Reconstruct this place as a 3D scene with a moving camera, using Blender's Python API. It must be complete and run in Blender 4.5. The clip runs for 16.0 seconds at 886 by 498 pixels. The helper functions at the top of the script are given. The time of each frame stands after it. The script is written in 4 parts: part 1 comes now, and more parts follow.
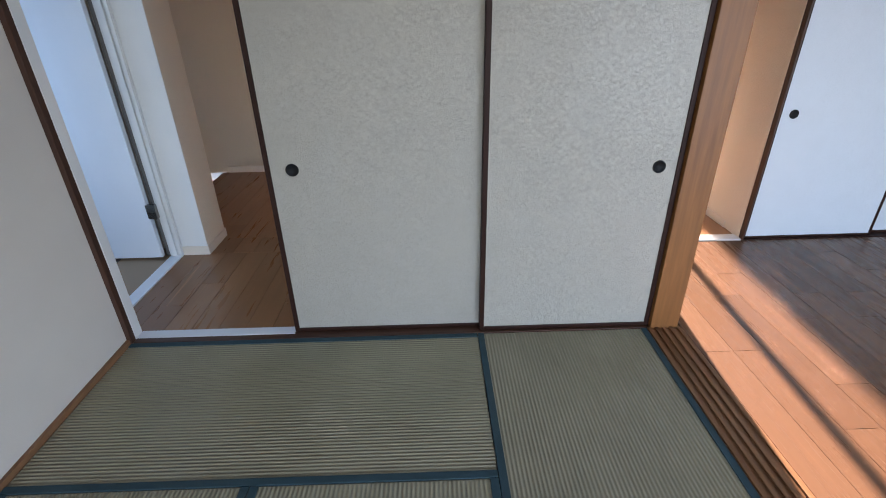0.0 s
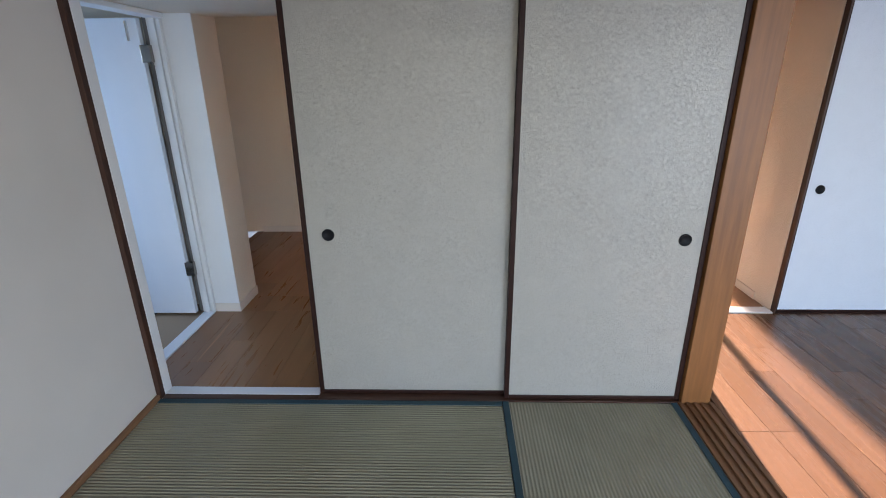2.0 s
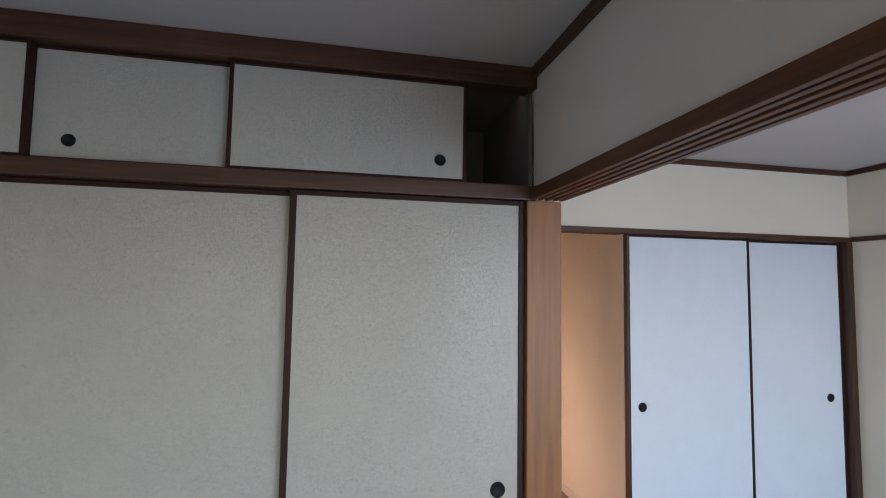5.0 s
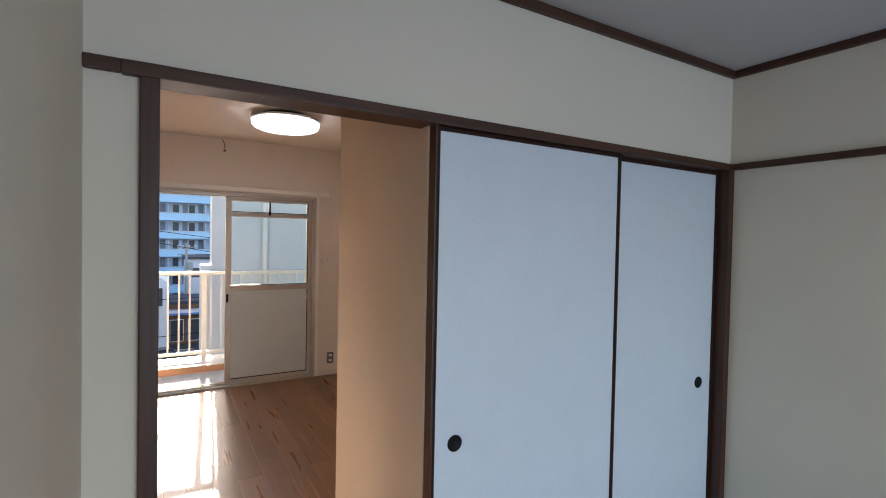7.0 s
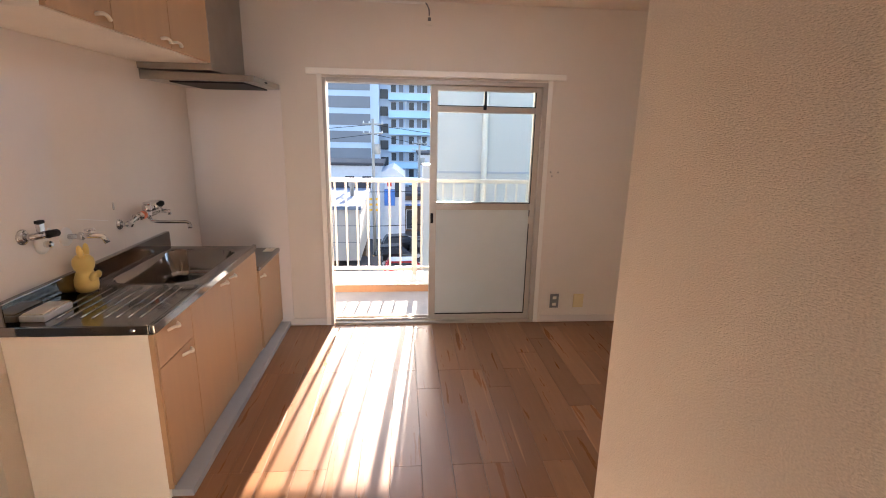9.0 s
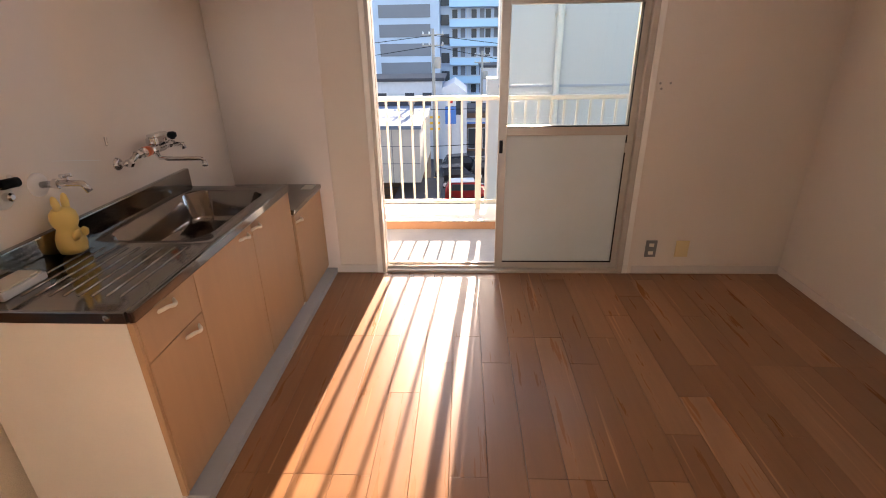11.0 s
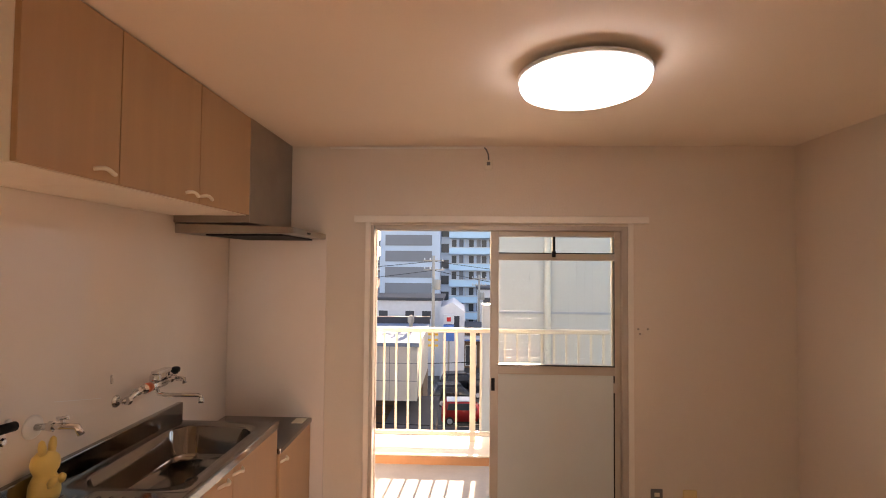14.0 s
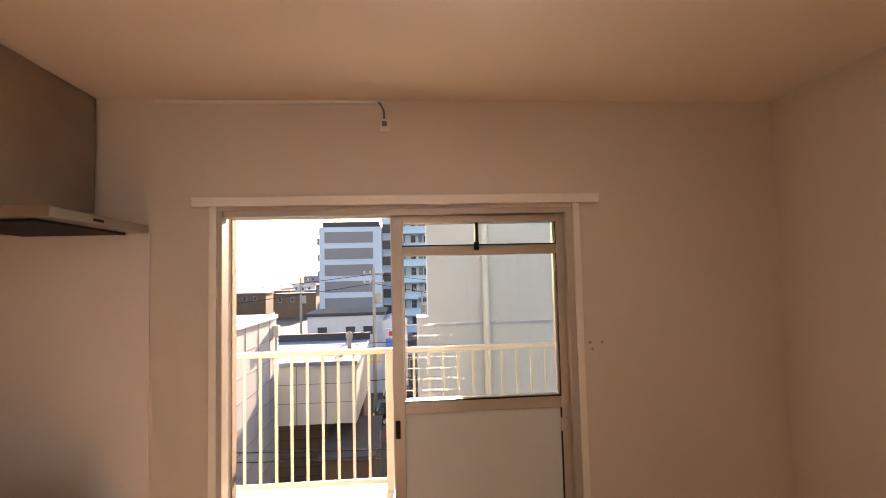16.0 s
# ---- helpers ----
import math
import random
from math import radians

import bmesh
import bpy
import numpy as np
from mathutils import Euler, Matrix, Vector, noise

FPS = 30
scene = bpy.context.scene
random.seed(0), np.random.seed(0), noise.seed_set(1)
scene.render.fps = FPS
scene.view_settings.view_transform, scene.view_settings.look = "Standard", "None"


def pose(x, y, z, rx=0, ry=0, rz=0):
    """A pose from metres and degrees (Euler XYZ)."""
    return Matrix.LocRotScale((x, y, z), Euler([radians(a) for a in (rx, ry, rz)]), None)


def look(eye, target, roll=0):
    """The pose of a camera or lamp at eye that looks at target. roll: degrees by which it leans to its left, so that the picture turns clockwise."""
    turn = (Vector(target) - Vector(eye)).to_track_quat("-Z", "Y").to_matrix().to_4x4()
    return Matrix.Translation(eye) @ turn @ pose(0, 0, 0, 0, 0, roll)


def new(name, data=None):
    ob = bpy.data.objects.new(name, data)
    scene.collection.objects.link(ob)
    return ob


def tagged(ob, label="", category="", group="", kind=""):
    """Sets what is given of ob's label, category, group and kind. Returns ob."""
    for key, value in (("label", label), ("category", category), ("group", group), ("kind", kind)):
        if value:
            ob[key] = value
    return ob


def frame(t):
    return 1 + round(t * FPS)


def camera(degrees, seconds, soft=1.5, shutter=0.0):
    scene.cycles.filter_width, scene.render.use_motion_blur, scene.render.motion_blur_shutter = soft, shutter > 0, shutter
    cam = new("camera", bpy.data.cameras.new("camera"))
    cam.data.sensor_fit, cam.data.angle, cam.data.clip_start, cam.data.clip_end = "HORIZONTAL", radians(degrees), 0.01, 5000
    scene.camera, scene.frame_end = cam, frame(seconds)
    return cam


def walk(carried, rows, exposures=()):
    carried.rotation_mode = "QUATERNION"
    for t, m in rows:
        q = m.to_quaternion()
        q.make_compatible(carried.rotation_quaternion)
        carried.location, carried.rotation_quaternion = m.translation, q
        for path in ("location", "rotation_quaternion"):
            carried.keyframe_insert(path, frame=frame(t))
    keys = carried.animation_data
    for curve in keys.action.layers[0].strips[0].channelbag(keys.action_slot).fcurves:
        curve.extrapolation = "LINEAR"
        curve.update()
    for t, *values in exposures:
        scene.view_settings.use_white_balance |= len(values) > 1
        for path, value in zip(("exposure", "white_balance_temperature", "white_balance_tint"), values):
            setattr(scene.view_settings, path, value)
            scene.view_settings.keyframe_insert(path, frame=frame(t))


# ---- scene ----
EXPO = [(0.0, 3.45, 6450, 22), (2.0, 3.45, 6450, 22), (4.0, 3.5, 6600, 22), (5.2, 3.3, 6500, 21), (7.3, 2.9, 6300, 15), (8.0, 3.35, 6300, 16),
        (9.0, 3.5, 6300, 16), (9.7, 3.15, 6500, 17), (12.0, 3.3, 7000, 19), (13.0, 3.2, 7600, 22), (14.5, 3.12, 8200, 25), (16.0, 3.05, 8300, 25)]
cam = camera(85.7, 16.0, soft=1.0)
PATH = [
    (0, (1.48, -1.895, 1.415), (1.512, -0.113, 0.506), -1.1),
    (0.5, (1.468, -1.908, 1.41), (1.456, -0.164, 0.431), -1.6),
    (1, (1.461, -1.91, 1.412), (1.434, -0.19, 0.392), -1.4),
    (1.5, (1.46, -1.915, 1.413), (1.421, -0.165, 0.445), -1.2),
    (2, (1.454, -1.93, 1.46), (1.398, -0.049, 0.782), -0.6),
    (2.5, (1.47, -1.969, 1.552), (1.398, 0.009, 1.26), 0.2),
    (3, (1.478, -1.998, 1.588), (1.399, 0.0, 1.544), 0.6),
    (3.5, (1.477, -1.988, 1.58), (1.402, 0.01, 1.621), 0.7),
    (4, (1.479, -1.962, 1.581), (1.41, 0.035, 1.666), 0.8),
    (4.5, (1.609, -1.839, 1.555), (1.667, 0.157, 1.669), 0.5),
    (5, (1.864, -1.651, 1.53), (2.27, 0.302, 1.665), 0.9),
    (5.2, (1.949, -1.564, 1.519), (2.53, 0.346, 1.644), 1.0),
    (7.3, (2.898, -0.178, 1.454), (3.912, 1.545, 1.39), 1.3),
    (7.5, (2.969, -0.036, 1.438), (3.869, 1.748, 1.348), 1.1),
    (8, (3.095, 0.31, 1.548), (3.678, 2.212, 1.348), 2.0),
    (8.5, (3.104, 0.68, 1.536), (3.457, 2.621, 1.206), 2.1),
    (9, (3.101, 0.97, 1.521), (3.271, 2.904, 1.039), 1.1),
    (9.5, (3.102, 1.239, 1.52), (3.113, 3.139, 0.895), 0.2),
    (9.7, (3.12, 1.324, 1.515), (3.076, 3.201, 0.826), -0.1),
    (11.8, (3.085, 1.647, 1.458), (2.99, 3.475, 0.653), -0.8),
    (12, (3.099, 1.632, 1.48), (3.0, 3.495, 0.76), -0.5),
    (12.5, (3.111, 1.59, 1.569), (3.024, 3.544, 1.155), 0.0),
    (13, (3.124, 1.521, 1.621), (3.041, 3.517, 1.53), 0.8),
    (13.5, (3.133, 1.515, 1.62), (3.054, 3.513, 1.631), 0.8),
    (14, (3.128, 1.524, 1.62), (3.047, 3.521, 1.685), 0.5),
    (14.5, (3.116, 1.559, 1.613), (3.031, 3.555, 1.712), 0.0),
    (15, (3.153, 1.719, 1.591), (3.086, 3.714, 1.718), -0.5),
    (15.5, (3.259, 2.038, 1.577), (3.224, 4.032, 1.731), -1.1),
    (16, (3.379, 2.375, 1.552), (3.535, 4.366, 1.667), -1.4),
]
walk(cam, [(t, look(eye, target, roll)) for t, eye, target, roll in PATH], EXPO)

# ---- light ----
SUN_WAY = Vector((0.078, 1.0, 0.29)).normalized()
world = bpy.data.worlds.new("sky")
scene.world = world
world.use_nodes = True
wn = world.node_tree
sky = wn.nodes.new("ShaderNodeTexSky")
sky.sky_type = "NISHITA"
sky.sun_disc = False
sky.sun_elevation = radians(16.1)
sky.sun_rotation = radians(4.5)
wn.nodes["Background"].inputs[1].default_value = 0.075
wn.links.new(sky.outputs[0], wn.nodes["Background"].inputs[0])
sun = new("sun", bpy.data.lights.new("sun", "SUN"))
sun.data.energy, sun.data.angle, sun.data.color = 5.0, radians(0.55), (1.0, 0.86, 0.70)
sun.matrix_world = look(SUN_WAY * 30, (0, 0, 0))


def window_light(name, x, y, z, w, h, power, turn, color=(0.62, 0.80, 1.0)):
    la = bpy.data.lights.new(name, "AREA")
    la.shape, la.size, la.size_y, la.energy, la.color = "RECTANGLE", w, h, power, color
    ob = new(name, la)
    ob.matrix_world = pose(x, y, z, 90, 0, turn)
    return ob


# skylight in the openings of the two back windows and the washroom window
window_light("window_skylight", 1.4, -3.46, 0.85, 2.0, 1.5, 1.25, 0, (0.78, 0.90, 1.0))
window_light("window_skylight", 3.9, -3.46, 1.0, 1.8, 1.7, 8.0, 0, (0.62, 0.81, 1.0))

window_light("washroom_window_skylight", -1.55, 0.47, 1.1, 0.66, 1.15, 1.3, -90, (0.28, 0.58, 1.0))

# ---- materials ----


def material(name, rough=0.6, metal=0.0, spec=0.5):
    m = bpy.data.materials.new(name)
    m.use_nodes = True
    b = m.node_tree.nodes["Principled BSDF"]
    b.inputs["Roughness"].default_value = rough
    b.inputs["Metallic"].default_value = metal
    b.inputs["Specular IOR Level"].default_value = spec
    return m, m.node_tree, b


def coords(nt, scale=(1, 1, 1), kind="Object"):
    tc = nt.nodes.new("ShaderNodeTexCoord")
    mp = nt.nodes.new("ShaderNodeMapping")
    mp.inputs["Scale"].default_value = scale
    nt.links.new(tc.outputs[kind], mp.inputs[0])
    return mp.outputs[0]


def noise_at(nt, vec, scale, detail=4.0, rough=0.55):
    n = nt.nodes.new("ShaderNodeTexNoise")
    n.inputs["Scale"].default_value = scale
    n.inputs["Detail"].default_value = detail
    n.inputs["Roughness"].default_value = rough
    nt.links.new(vec, n.inputs["Vector"])
    return n.outputs[0]


def ramp(nt, fac, stops):
    r = nt.nodes.new("ShaderNodeValToRGB")
    el = r.color_ramp.elements
    while len(el) < len(stops):
        el.new(0.5)
    for e, (p, c) in zip(el, stops):
        e.position, e.color = p, (*c, 1)
    nt.links.new(fac, r.inputs[0])
    return r.outputs[0]


def blend(nt, fac, a, b, how="MIX"):
    n = nt.nodes.new("ShaderNodeMix")
    n.data_type, n.blend_type = "RGBA", how
    for v, s in ((fac, n.inputs[0]), (a, n.inputs[6]), (b, n.inputs[7])):
        if isinstance(v, (int, float)):
            s.default_value = v
        elif isinstance(v, tuple):
            s.default_value = (*v, 1)
        else:
            nt.links.new(v, s)
    return n.outputs[2]


def relief(nt, b, height, strength=0.2, distance=0.002, after=None):
    n = nt.nodes.new("ShaderNodeBump")
    n.inputs["Strength"].default_value = strength
    n.inputs["Distance"].default_value = distance
    nt.links.new(height, n.inputs["Height"])
    if after:
        nt.links.new(after, n.inputs["Normal"])
    nt.links.new(n.outputs[0], b.inputs["Normal"])
    return n.outputs[0]


def span(nt, fac, lo, hi):
    n = nt.nodes.new("ShaderNodeMapRange")
    n.inputs[3].default_value, n.inputs[4].default_value = lo, hi
    nt.links.new(fac, n.inputs[0])
    return n.outputs[0]


def mottled(name, col, var=0.08, rough=0.6, grain=60.0, stain=1.6, bump=0.15, dist=0.0015, metal=0.0, stretch=(1, 1, 1), spec=0.5):
    """A surface with broad stains, fine grain and a little relief."""
    m, nt, b = material(name, rough, metal, spec)
    v = coords(nt, stretch)
    big = noise_at(nt, v, stain, 3)
    fine = noise_at(nt, v, grain, 5)
    lo = tuple(c * (1 - var) for c in col)
    hi = tuple(min(1, c * (1 + var * 0.6)) for c in col)
    c1 = ramp(nt, big, [(0.3, lo), (0.7, hi)])
    c2 = blend(nt, span(nt, fine, 0.0, var * 2), c1, tuple(c * 0.6 for c in col))
    nt.links.new(c2, b.inputs["Base Color"])
    nt.links.new(span(nt, big, max(0, rough - 0.07), min(1, rough + 0.07)), b.inputs["Roughness"])
    relief(nt, b, fine, bump, dist)
    return m


def wallpaper(name, col, stretch, strength=0.5, rough=0.75):
    """Embossed vinyl wallpaper: short woven strokes over a faint mottle."""
    m, nt, b = material(name, rough, 0.0, 0.3)
    v = coords(nt)
    big = noise_at(nt, v, 1.1, 3)
    c1 = ramp(nt, big, [(0.3, tuple(c * 0.95 for c in col)), (0.7, col)])
    a = noise_at(nt, coords(nt, stretch), 230, 3, 0.6)
    d = noise_at(nt, coords(nt, (stretch[0], stretch[1], 8.0 / max(1.0, stretch[2]))), 200, 3, 0.6)
    mix = blend(nt, 0.5, a, d)
    c2 = blend(nt, ramp(nt, mix, [(0.40, (0.0, 0.0, 0.0)), (0.58, (0.5, 0.5, 0.5))]), c1, tuple(c * 0.66 for c in col))
    nt.links.new(c2, b.inputs["Base Color"])
    relief(nt, b, mix, strength, 0.006)
    return m


def timber(name, dark, light, axis=2, rough=0.45, ring=14.0):
    m, nt, b = material(name, rough, 0.0, 0.4)
    s = [ring, ring, ring]
    s[axis] = ring * 0.06
    v = coords(nt, tuple(s))
    g = noise_at(nt, v, 3.0, 7, 0.65)
    f = noise_at(nt, v, 14.0, 3)
    c = ramp(nt, g, [(0.28, dark), (0.72, light)])
    c = blend(nt, span(nt, f, 0.0, 0.25), c, tuple(x * 0.55 for x in dark))
    nt.links.new(c, b.inputs["Base Color"])
    nt.links.new(span(nt, g, rough - 0.08, rough + 0.1), b.inputs["Roughness"])
    relief(nt, b, f, 0.12, 0.001)
    return m


def planks_material(name, dark, mid, light, rough=0.26):
    """Printed wood flooring: each plank its own tone, long grain and small knots."""
    m, nt, b = material(name, rough, 0.0, 0.5)
    info = nt.nodes.new("ShaderNodeObjectInfo")
    tc = nt.nodes.new("ShaderNodeTexCoord")
    shift = nt.nodes.new("ShaderNodeVectorMath")
    shift.operation = "MULTIPLY_ADD"
    comb = nt.nodes.new("ShaderNodeCombineXYZ")
    for i in range(3):
        nt.links.new(info.outputs["Random"], comb.inputs[i])
    shift.inputs[1].default_value = (37, 53, 71)
    nt.links.new(comb.outputs[0], shift.inputs[0])
    nt.links.new(tc.outputs["Object"], shift.inputs[2])
    mp = nt.nodes.new("ShaderNodeMapping")
    mp.inputs["Scale"].default_value = (26, 1.7, 26)
    nt.links.new(shift.outputs[0], mp.inputs[0])
    g = noise_at(nt, mp.outputs[0], 1.0, 8, 0.62)
    mp2 = nt.nodes.new("ShaderNodeMapping")
    mp2.inputs["Scale"].default_value = (90, 5, 90)
    nt.links.new(shift.outputs[0], mp2.inputs[0])
    f = noise_at(nt, mp2.outputs[0], 1.5, 4)
    base = ramp(nt, info.outputs["Random"], [(0.0, dark), (0.5, mid), (1.0, light)])
    c = blend(nt, span(nt, g, -0.1, 0.75), base, tuple(x * 0.52 for x in mid), "MIX")
    c = blend(nt, span(nt, f, 0.0, 0.14), c, tuple(x * 0.45 for x in dark))
    # pale sapwood streaks along the grain
    mp3 = nt.nodes.new("ShaderNodeMapping")
    mp3.inputs["Scale"].default_value = (34, 0.8, 34)
    nt.links.new(shift.outputs[0], mp3.inputs[0])
    sap = noise_at(nt, mp3.outputs[0], 1.0, 2)
    streak = ramp(nt, sap, [(0.66, (0.0, 0.0, 0.0)), (0.74, (0.6, 0.6, 0.6))])
    c = blend(nt, streak, c, tuple(min(1.0, x * 1.35) for x in light))
    nt.links.new(c, b.inputs["Base Color"])
    nt.links.new(span(nt, g, rough - 0.05, rough + 0.12), b.inputs["Roughness"])
    pores = noise_at(nt, mp2.outputs[0], 4.0, 3)
    relief(nt, b, blend(nt, 0.5, f, pores), 0.22, 0.0012)
    return m


def tatami_material(name, axis):
    """Woven rush: ridges along one way, fine stems across."""
    m, nt, b = material(name, 0.36, 0.0, 0.6)
    v = coords(nt)
    w = nt.nodes.new("ShaderNodeTexWave")
    w.wave_type, w.bands_direction = "BANDS", "Y" if axis == 0 else "X"
    w.inputs["Scale"].default_value = 21.0
    w.inputs["Distortion"].default_value = 0.25
    w.inputs["Detail Scale"].default_value = 2.0
    nt.links.new(v, w.inputs["Vector"])
    s = (40, 420, 1) if axis == 1 else (420, 40, 1)
    stems = noise_at(nt, coords(nt, s), 1.0, 2)
    big = noise_at(nt, v, 2.4, 4)
    c = ramp(nt, big, [(0.3, (0.26, 0.225, 0.15)), (0.7, (0.36, 0.31, 0.21))])
    c = blend(nt, span(nt, stems, 0.0, 0.45), c, (0.20, 0.20, 0.12))
    c = blend(nt, span(nt, w.outputs[1], 0.28, 0.0), c, (0.14, 0.13, 0.08))
    nt.links.new(c, b.inputs["Base Color"])
    n1 = relief(nt, b, w.outputs[1], 0.8, 0.004)
    relief(nt, b, stems, 0.25, 0.001, n1)
    return m


def fusuma_paper(name, col, fleck=0.35):
    """Screen paper with glossy mica flecks."""
    m, nt, b = material(name, 0.5, 0.0, 0.5)
    v = coords(nt)
    vo = nt.nodes.new("ShaderNodeTexVoronoi")
    vo.inputs["Scale"].default_value = 50.0
    warp = nt.nodes.new("ShaderNodeVectorMath")
    warp.operation = "ADD"
    nz = nt.nodes.new("ShaderNodeTexNoise")
    nz.inputs["Scale"].default_value = 25.0
    nt.links.new(v, nz.inputs["Vector"])
    nt.links.new(v, warp.inputs[0])
    nt.links.new(nz.outputs[1], warp.inputs[1])
    nt.links.new(warp.outputs[0], vo.inputs["Vector"])
    cells = vo.outputs["Color"]
    sep = nt.nodes.new("ShaderNodeSeparateColor")
    nt.links.new(cells, sep.inputs[0])
    big = noise_at(nt, v, 9.0, 5)
    c = ramp(nt, big, [(0.3, tuple(x * 0.96 for x in col)), (0.7, col)])
    c = blend(nt, span(nt, sep.outputs[0], 0.0, 0.16), c, tuple(x * 0.68 for x in col))
    nt.links.new(c, b.inputs["Base Color"])
    nt.links.new(span(nt, sep.outputs[1], 0.20, 0.62), b.inputs["Roughness"])
    relief(nt, b, sep.outputs[2], fleck, 0.0012)
    return m


def plain(name, col, rough=0.5, metal=0.0, spec=0.5):
    return mottled(name, col, 0.05, rough, 90.0, 3.0, 0.05, 0.0006, metal, (1, 1, 1), spec)


def brushed(name, col, axis=1, rough=0.26):
    m, nt, b = material(name, rough, 1.0)
    s = [500, 500, 500]
    s[axis] = 6
    f = noise_at(nt, coords(nt, tuple(s)), 1.0, 3)
    big = noise_at(nt, coords(nt), 5.0, 4)
    c = ramp(nt, big, [(0.3, tuple(x * 0.86 for x in col)), (0.7, col)])
    nt.links.new(c, b.inputs["Base Color"])
    nt.links.new(span(nt, f, rough - 0.08, rough + 0.1), b.inputs["Roughness"])
    relief(nt, b, f, 0.06, 0.0004)
    return m


def glass(name, rough=0.0, col=(0.95, 0.98, 0.97)):
    m, nt, b = material(name, rough)
    b.inputs["Transmission Weight"].default_value = 1.0
    b.inputs["IOR"].default_value = 1.02 if rough == 0 else 1.3
    b.inputs["Base Color"].default_value = (*col, 1)
    return m


M_WALL1 = mottled("sand_wall", (0.63, 0.58, 0.53), 0.07, 0.85, 240.0, 1.3, 0.35, 0.002)
M_WALL2 = mottled("cream_wall", (0.66, 0.60, 0.50), 0.05, 0.8, 200.0, 1.2, 0.22, 0.0015)
M_PAPER = wallpaper("kitchen_wallpaper", (0.84, 0.74, 0.62), (1.0, 1.0, 3.0), 1.0)
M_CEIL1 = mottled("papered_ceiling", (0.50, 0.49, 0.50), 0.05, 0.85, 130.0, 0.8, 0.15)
# darker copy of the ceiling paper; room one's dimness put into the colour
M_CEIL0 = mottled("toned_down_papered_ceiling", (0.41, 0.40, 0.405), 0.05, 0.85, 130.0, 0.8, 0.15)
M_CEILK = mottled("kitchen_ceiling_paper", (0.82, 0.73, 0.62), 0.05, 0.8, 120.0, 0.8, 0.18)
M_PANEL = mottled("gloss_wall_panel", (0.78, 0.70, 0.63), 0.04, 0.06, 8.0, 1.5, 0.01, 0.0005)
M_DARKWOOD_X = timber("stained_wood_across", (0.030, 0.012, 0.007), (0.095, 0.038, 0.020), 0)
M_DARKWOOD_Y = timber("stained_wood_along", (0.030, 0.012, 0.007), (0.095, 0.038, 0.020), 1)
M_DARKWOOD = timber("stained_wood_upright", (0.028, 0.012, 0.008), (0.080, 0.032, 0.018), 2)
M_POST = timber("pine_post", (0.16, 0.058, 0.014), (0.29, 0.118, 0.034), 2, 0.45, 10)
M_SILL = timber("worn_sill", (0.13, 0.055, 0.022), (0.30, 0.14, 0.06), 1, 0.4, 12)
M_TRIM = timber("skirting_wood", (0.16, 0.075, 0.035), (0.30, 0.15, 0.07), 1, 0.5)
M_LACQUER = mottled("lacquer_frame", (0.028, 0.011, 0.008), 0.2, 0.5, 40, 4, 0.05, spec=0.15)
M_FUSUMA = fusuma_paper("fusuma_paper_green", (0.42, 0.395, 0.345), 1.0)
M_FUSUMA2 = fusuma_paper("fusuma_paper_blue", (0.60, 0.65, 0.72), 0.12)
M_BLACK = plain("black_pull", (0.008, 0.008, 0.009), 0.6, 0.0, 0.2)
M_TATAMI_X = tatami_material("tatami_rush_across", 0)
M_TATAMI_Y = tatami_material("tatami_rush_along", 1)
M_HERI = mottled("tatami_border_cloth", (0.022, 0.058, 0.072), 0.2, 0.75, 300, 6, 0.3)
M_PLANK = planks_material("wood_flooring", (0.24, 0.106, 0.043), (0.31, 0.141, 0.058), (0.38, 0.182, 0.081))
# copy of the flooring, darkened to hold room two's shade
M_PLANK2 = planks_material("shade_darkened_wood_flooring", (0.125, 0.062, 0.033), (0.165, 0.083, 0.045), (0.21, 0.109, 0.061), 0.24)
M_GROOVE = plain("floor_joint", (0.34, 0.22, 0.13), 0.6)
M_WHITE = mottled("white_gloss_paint", (0.72, 0.72, 0.72), 0.04, 0.3, 60, 2, 0.05)
M_DOOR = mottled("white_door", (0.74, 0.77, 0.82), 0.03, 0.18, 30, 2, 0.03)
M_BASE = plain("vinyl_skirting", (0.70, 0.62, 0.54), 0.5)
M_LAM = mottled("maple_laminate", (0.47, 0.295, 0.160), 0.06, 0.42, 4.0, 1.2, 0.03, 0.0006, 0, (14, 14, 0.9))
M_LAMEND = plain("cream_laminate", (0.82, 0.77, 0.68), 0.45)
M_IVORY = plain("ivory_plastic", (0.78, 0.70, 0.56), 0.35)
M_STEEL = brushed("stainless_steel", (0.30, 0.285, 0.27), 1, 0.08)
M_STEELV = brushed("stainless_hood", (0.42, 0.38, 0.33), 2, 0.34)
M_CHROME = plain("chrome", (0.75, 0.75, 0.76), 0.10, 1.0)
M_ALU = mottled("beige_aluminium", (0.48, 0.42, 0.35), 0.06, 0.38, 60, 3, 0.04, 0.0005, 0.25)
M_RAIL = mottled("painted_rail", (0.58, 0.54, 0.47), 0.12, 0.5, 40, 5, 0.15)
M_CLEAR = glass("clear_glass")
M_FROST = mottled("frosted_panel", (0.56, 0.60, 0.58), 0.05, 0.5, 200, 2, 0.1)
M_CURB = mottled("balcony_kerb_paint", (0.42, 0.22, 0.12), 0.15, 0.8, 50, 4, 0.3)
M_CONC = mottled("balcony_concrete", (0.36, 0.35, 0.335), 0.15, 0.9, 60, 3, 0.3)
M_STUCCO = mottled("rough_stucco", (0.30, 0.22, 0.17), 0.3, 0.95, 110, 3, 1.0, 0.01)
M_YELLOW = mottled("yellow_plastic", (0.85, 0.62, 0.20), 0.08, 0.35, 20, 6, 0.05)
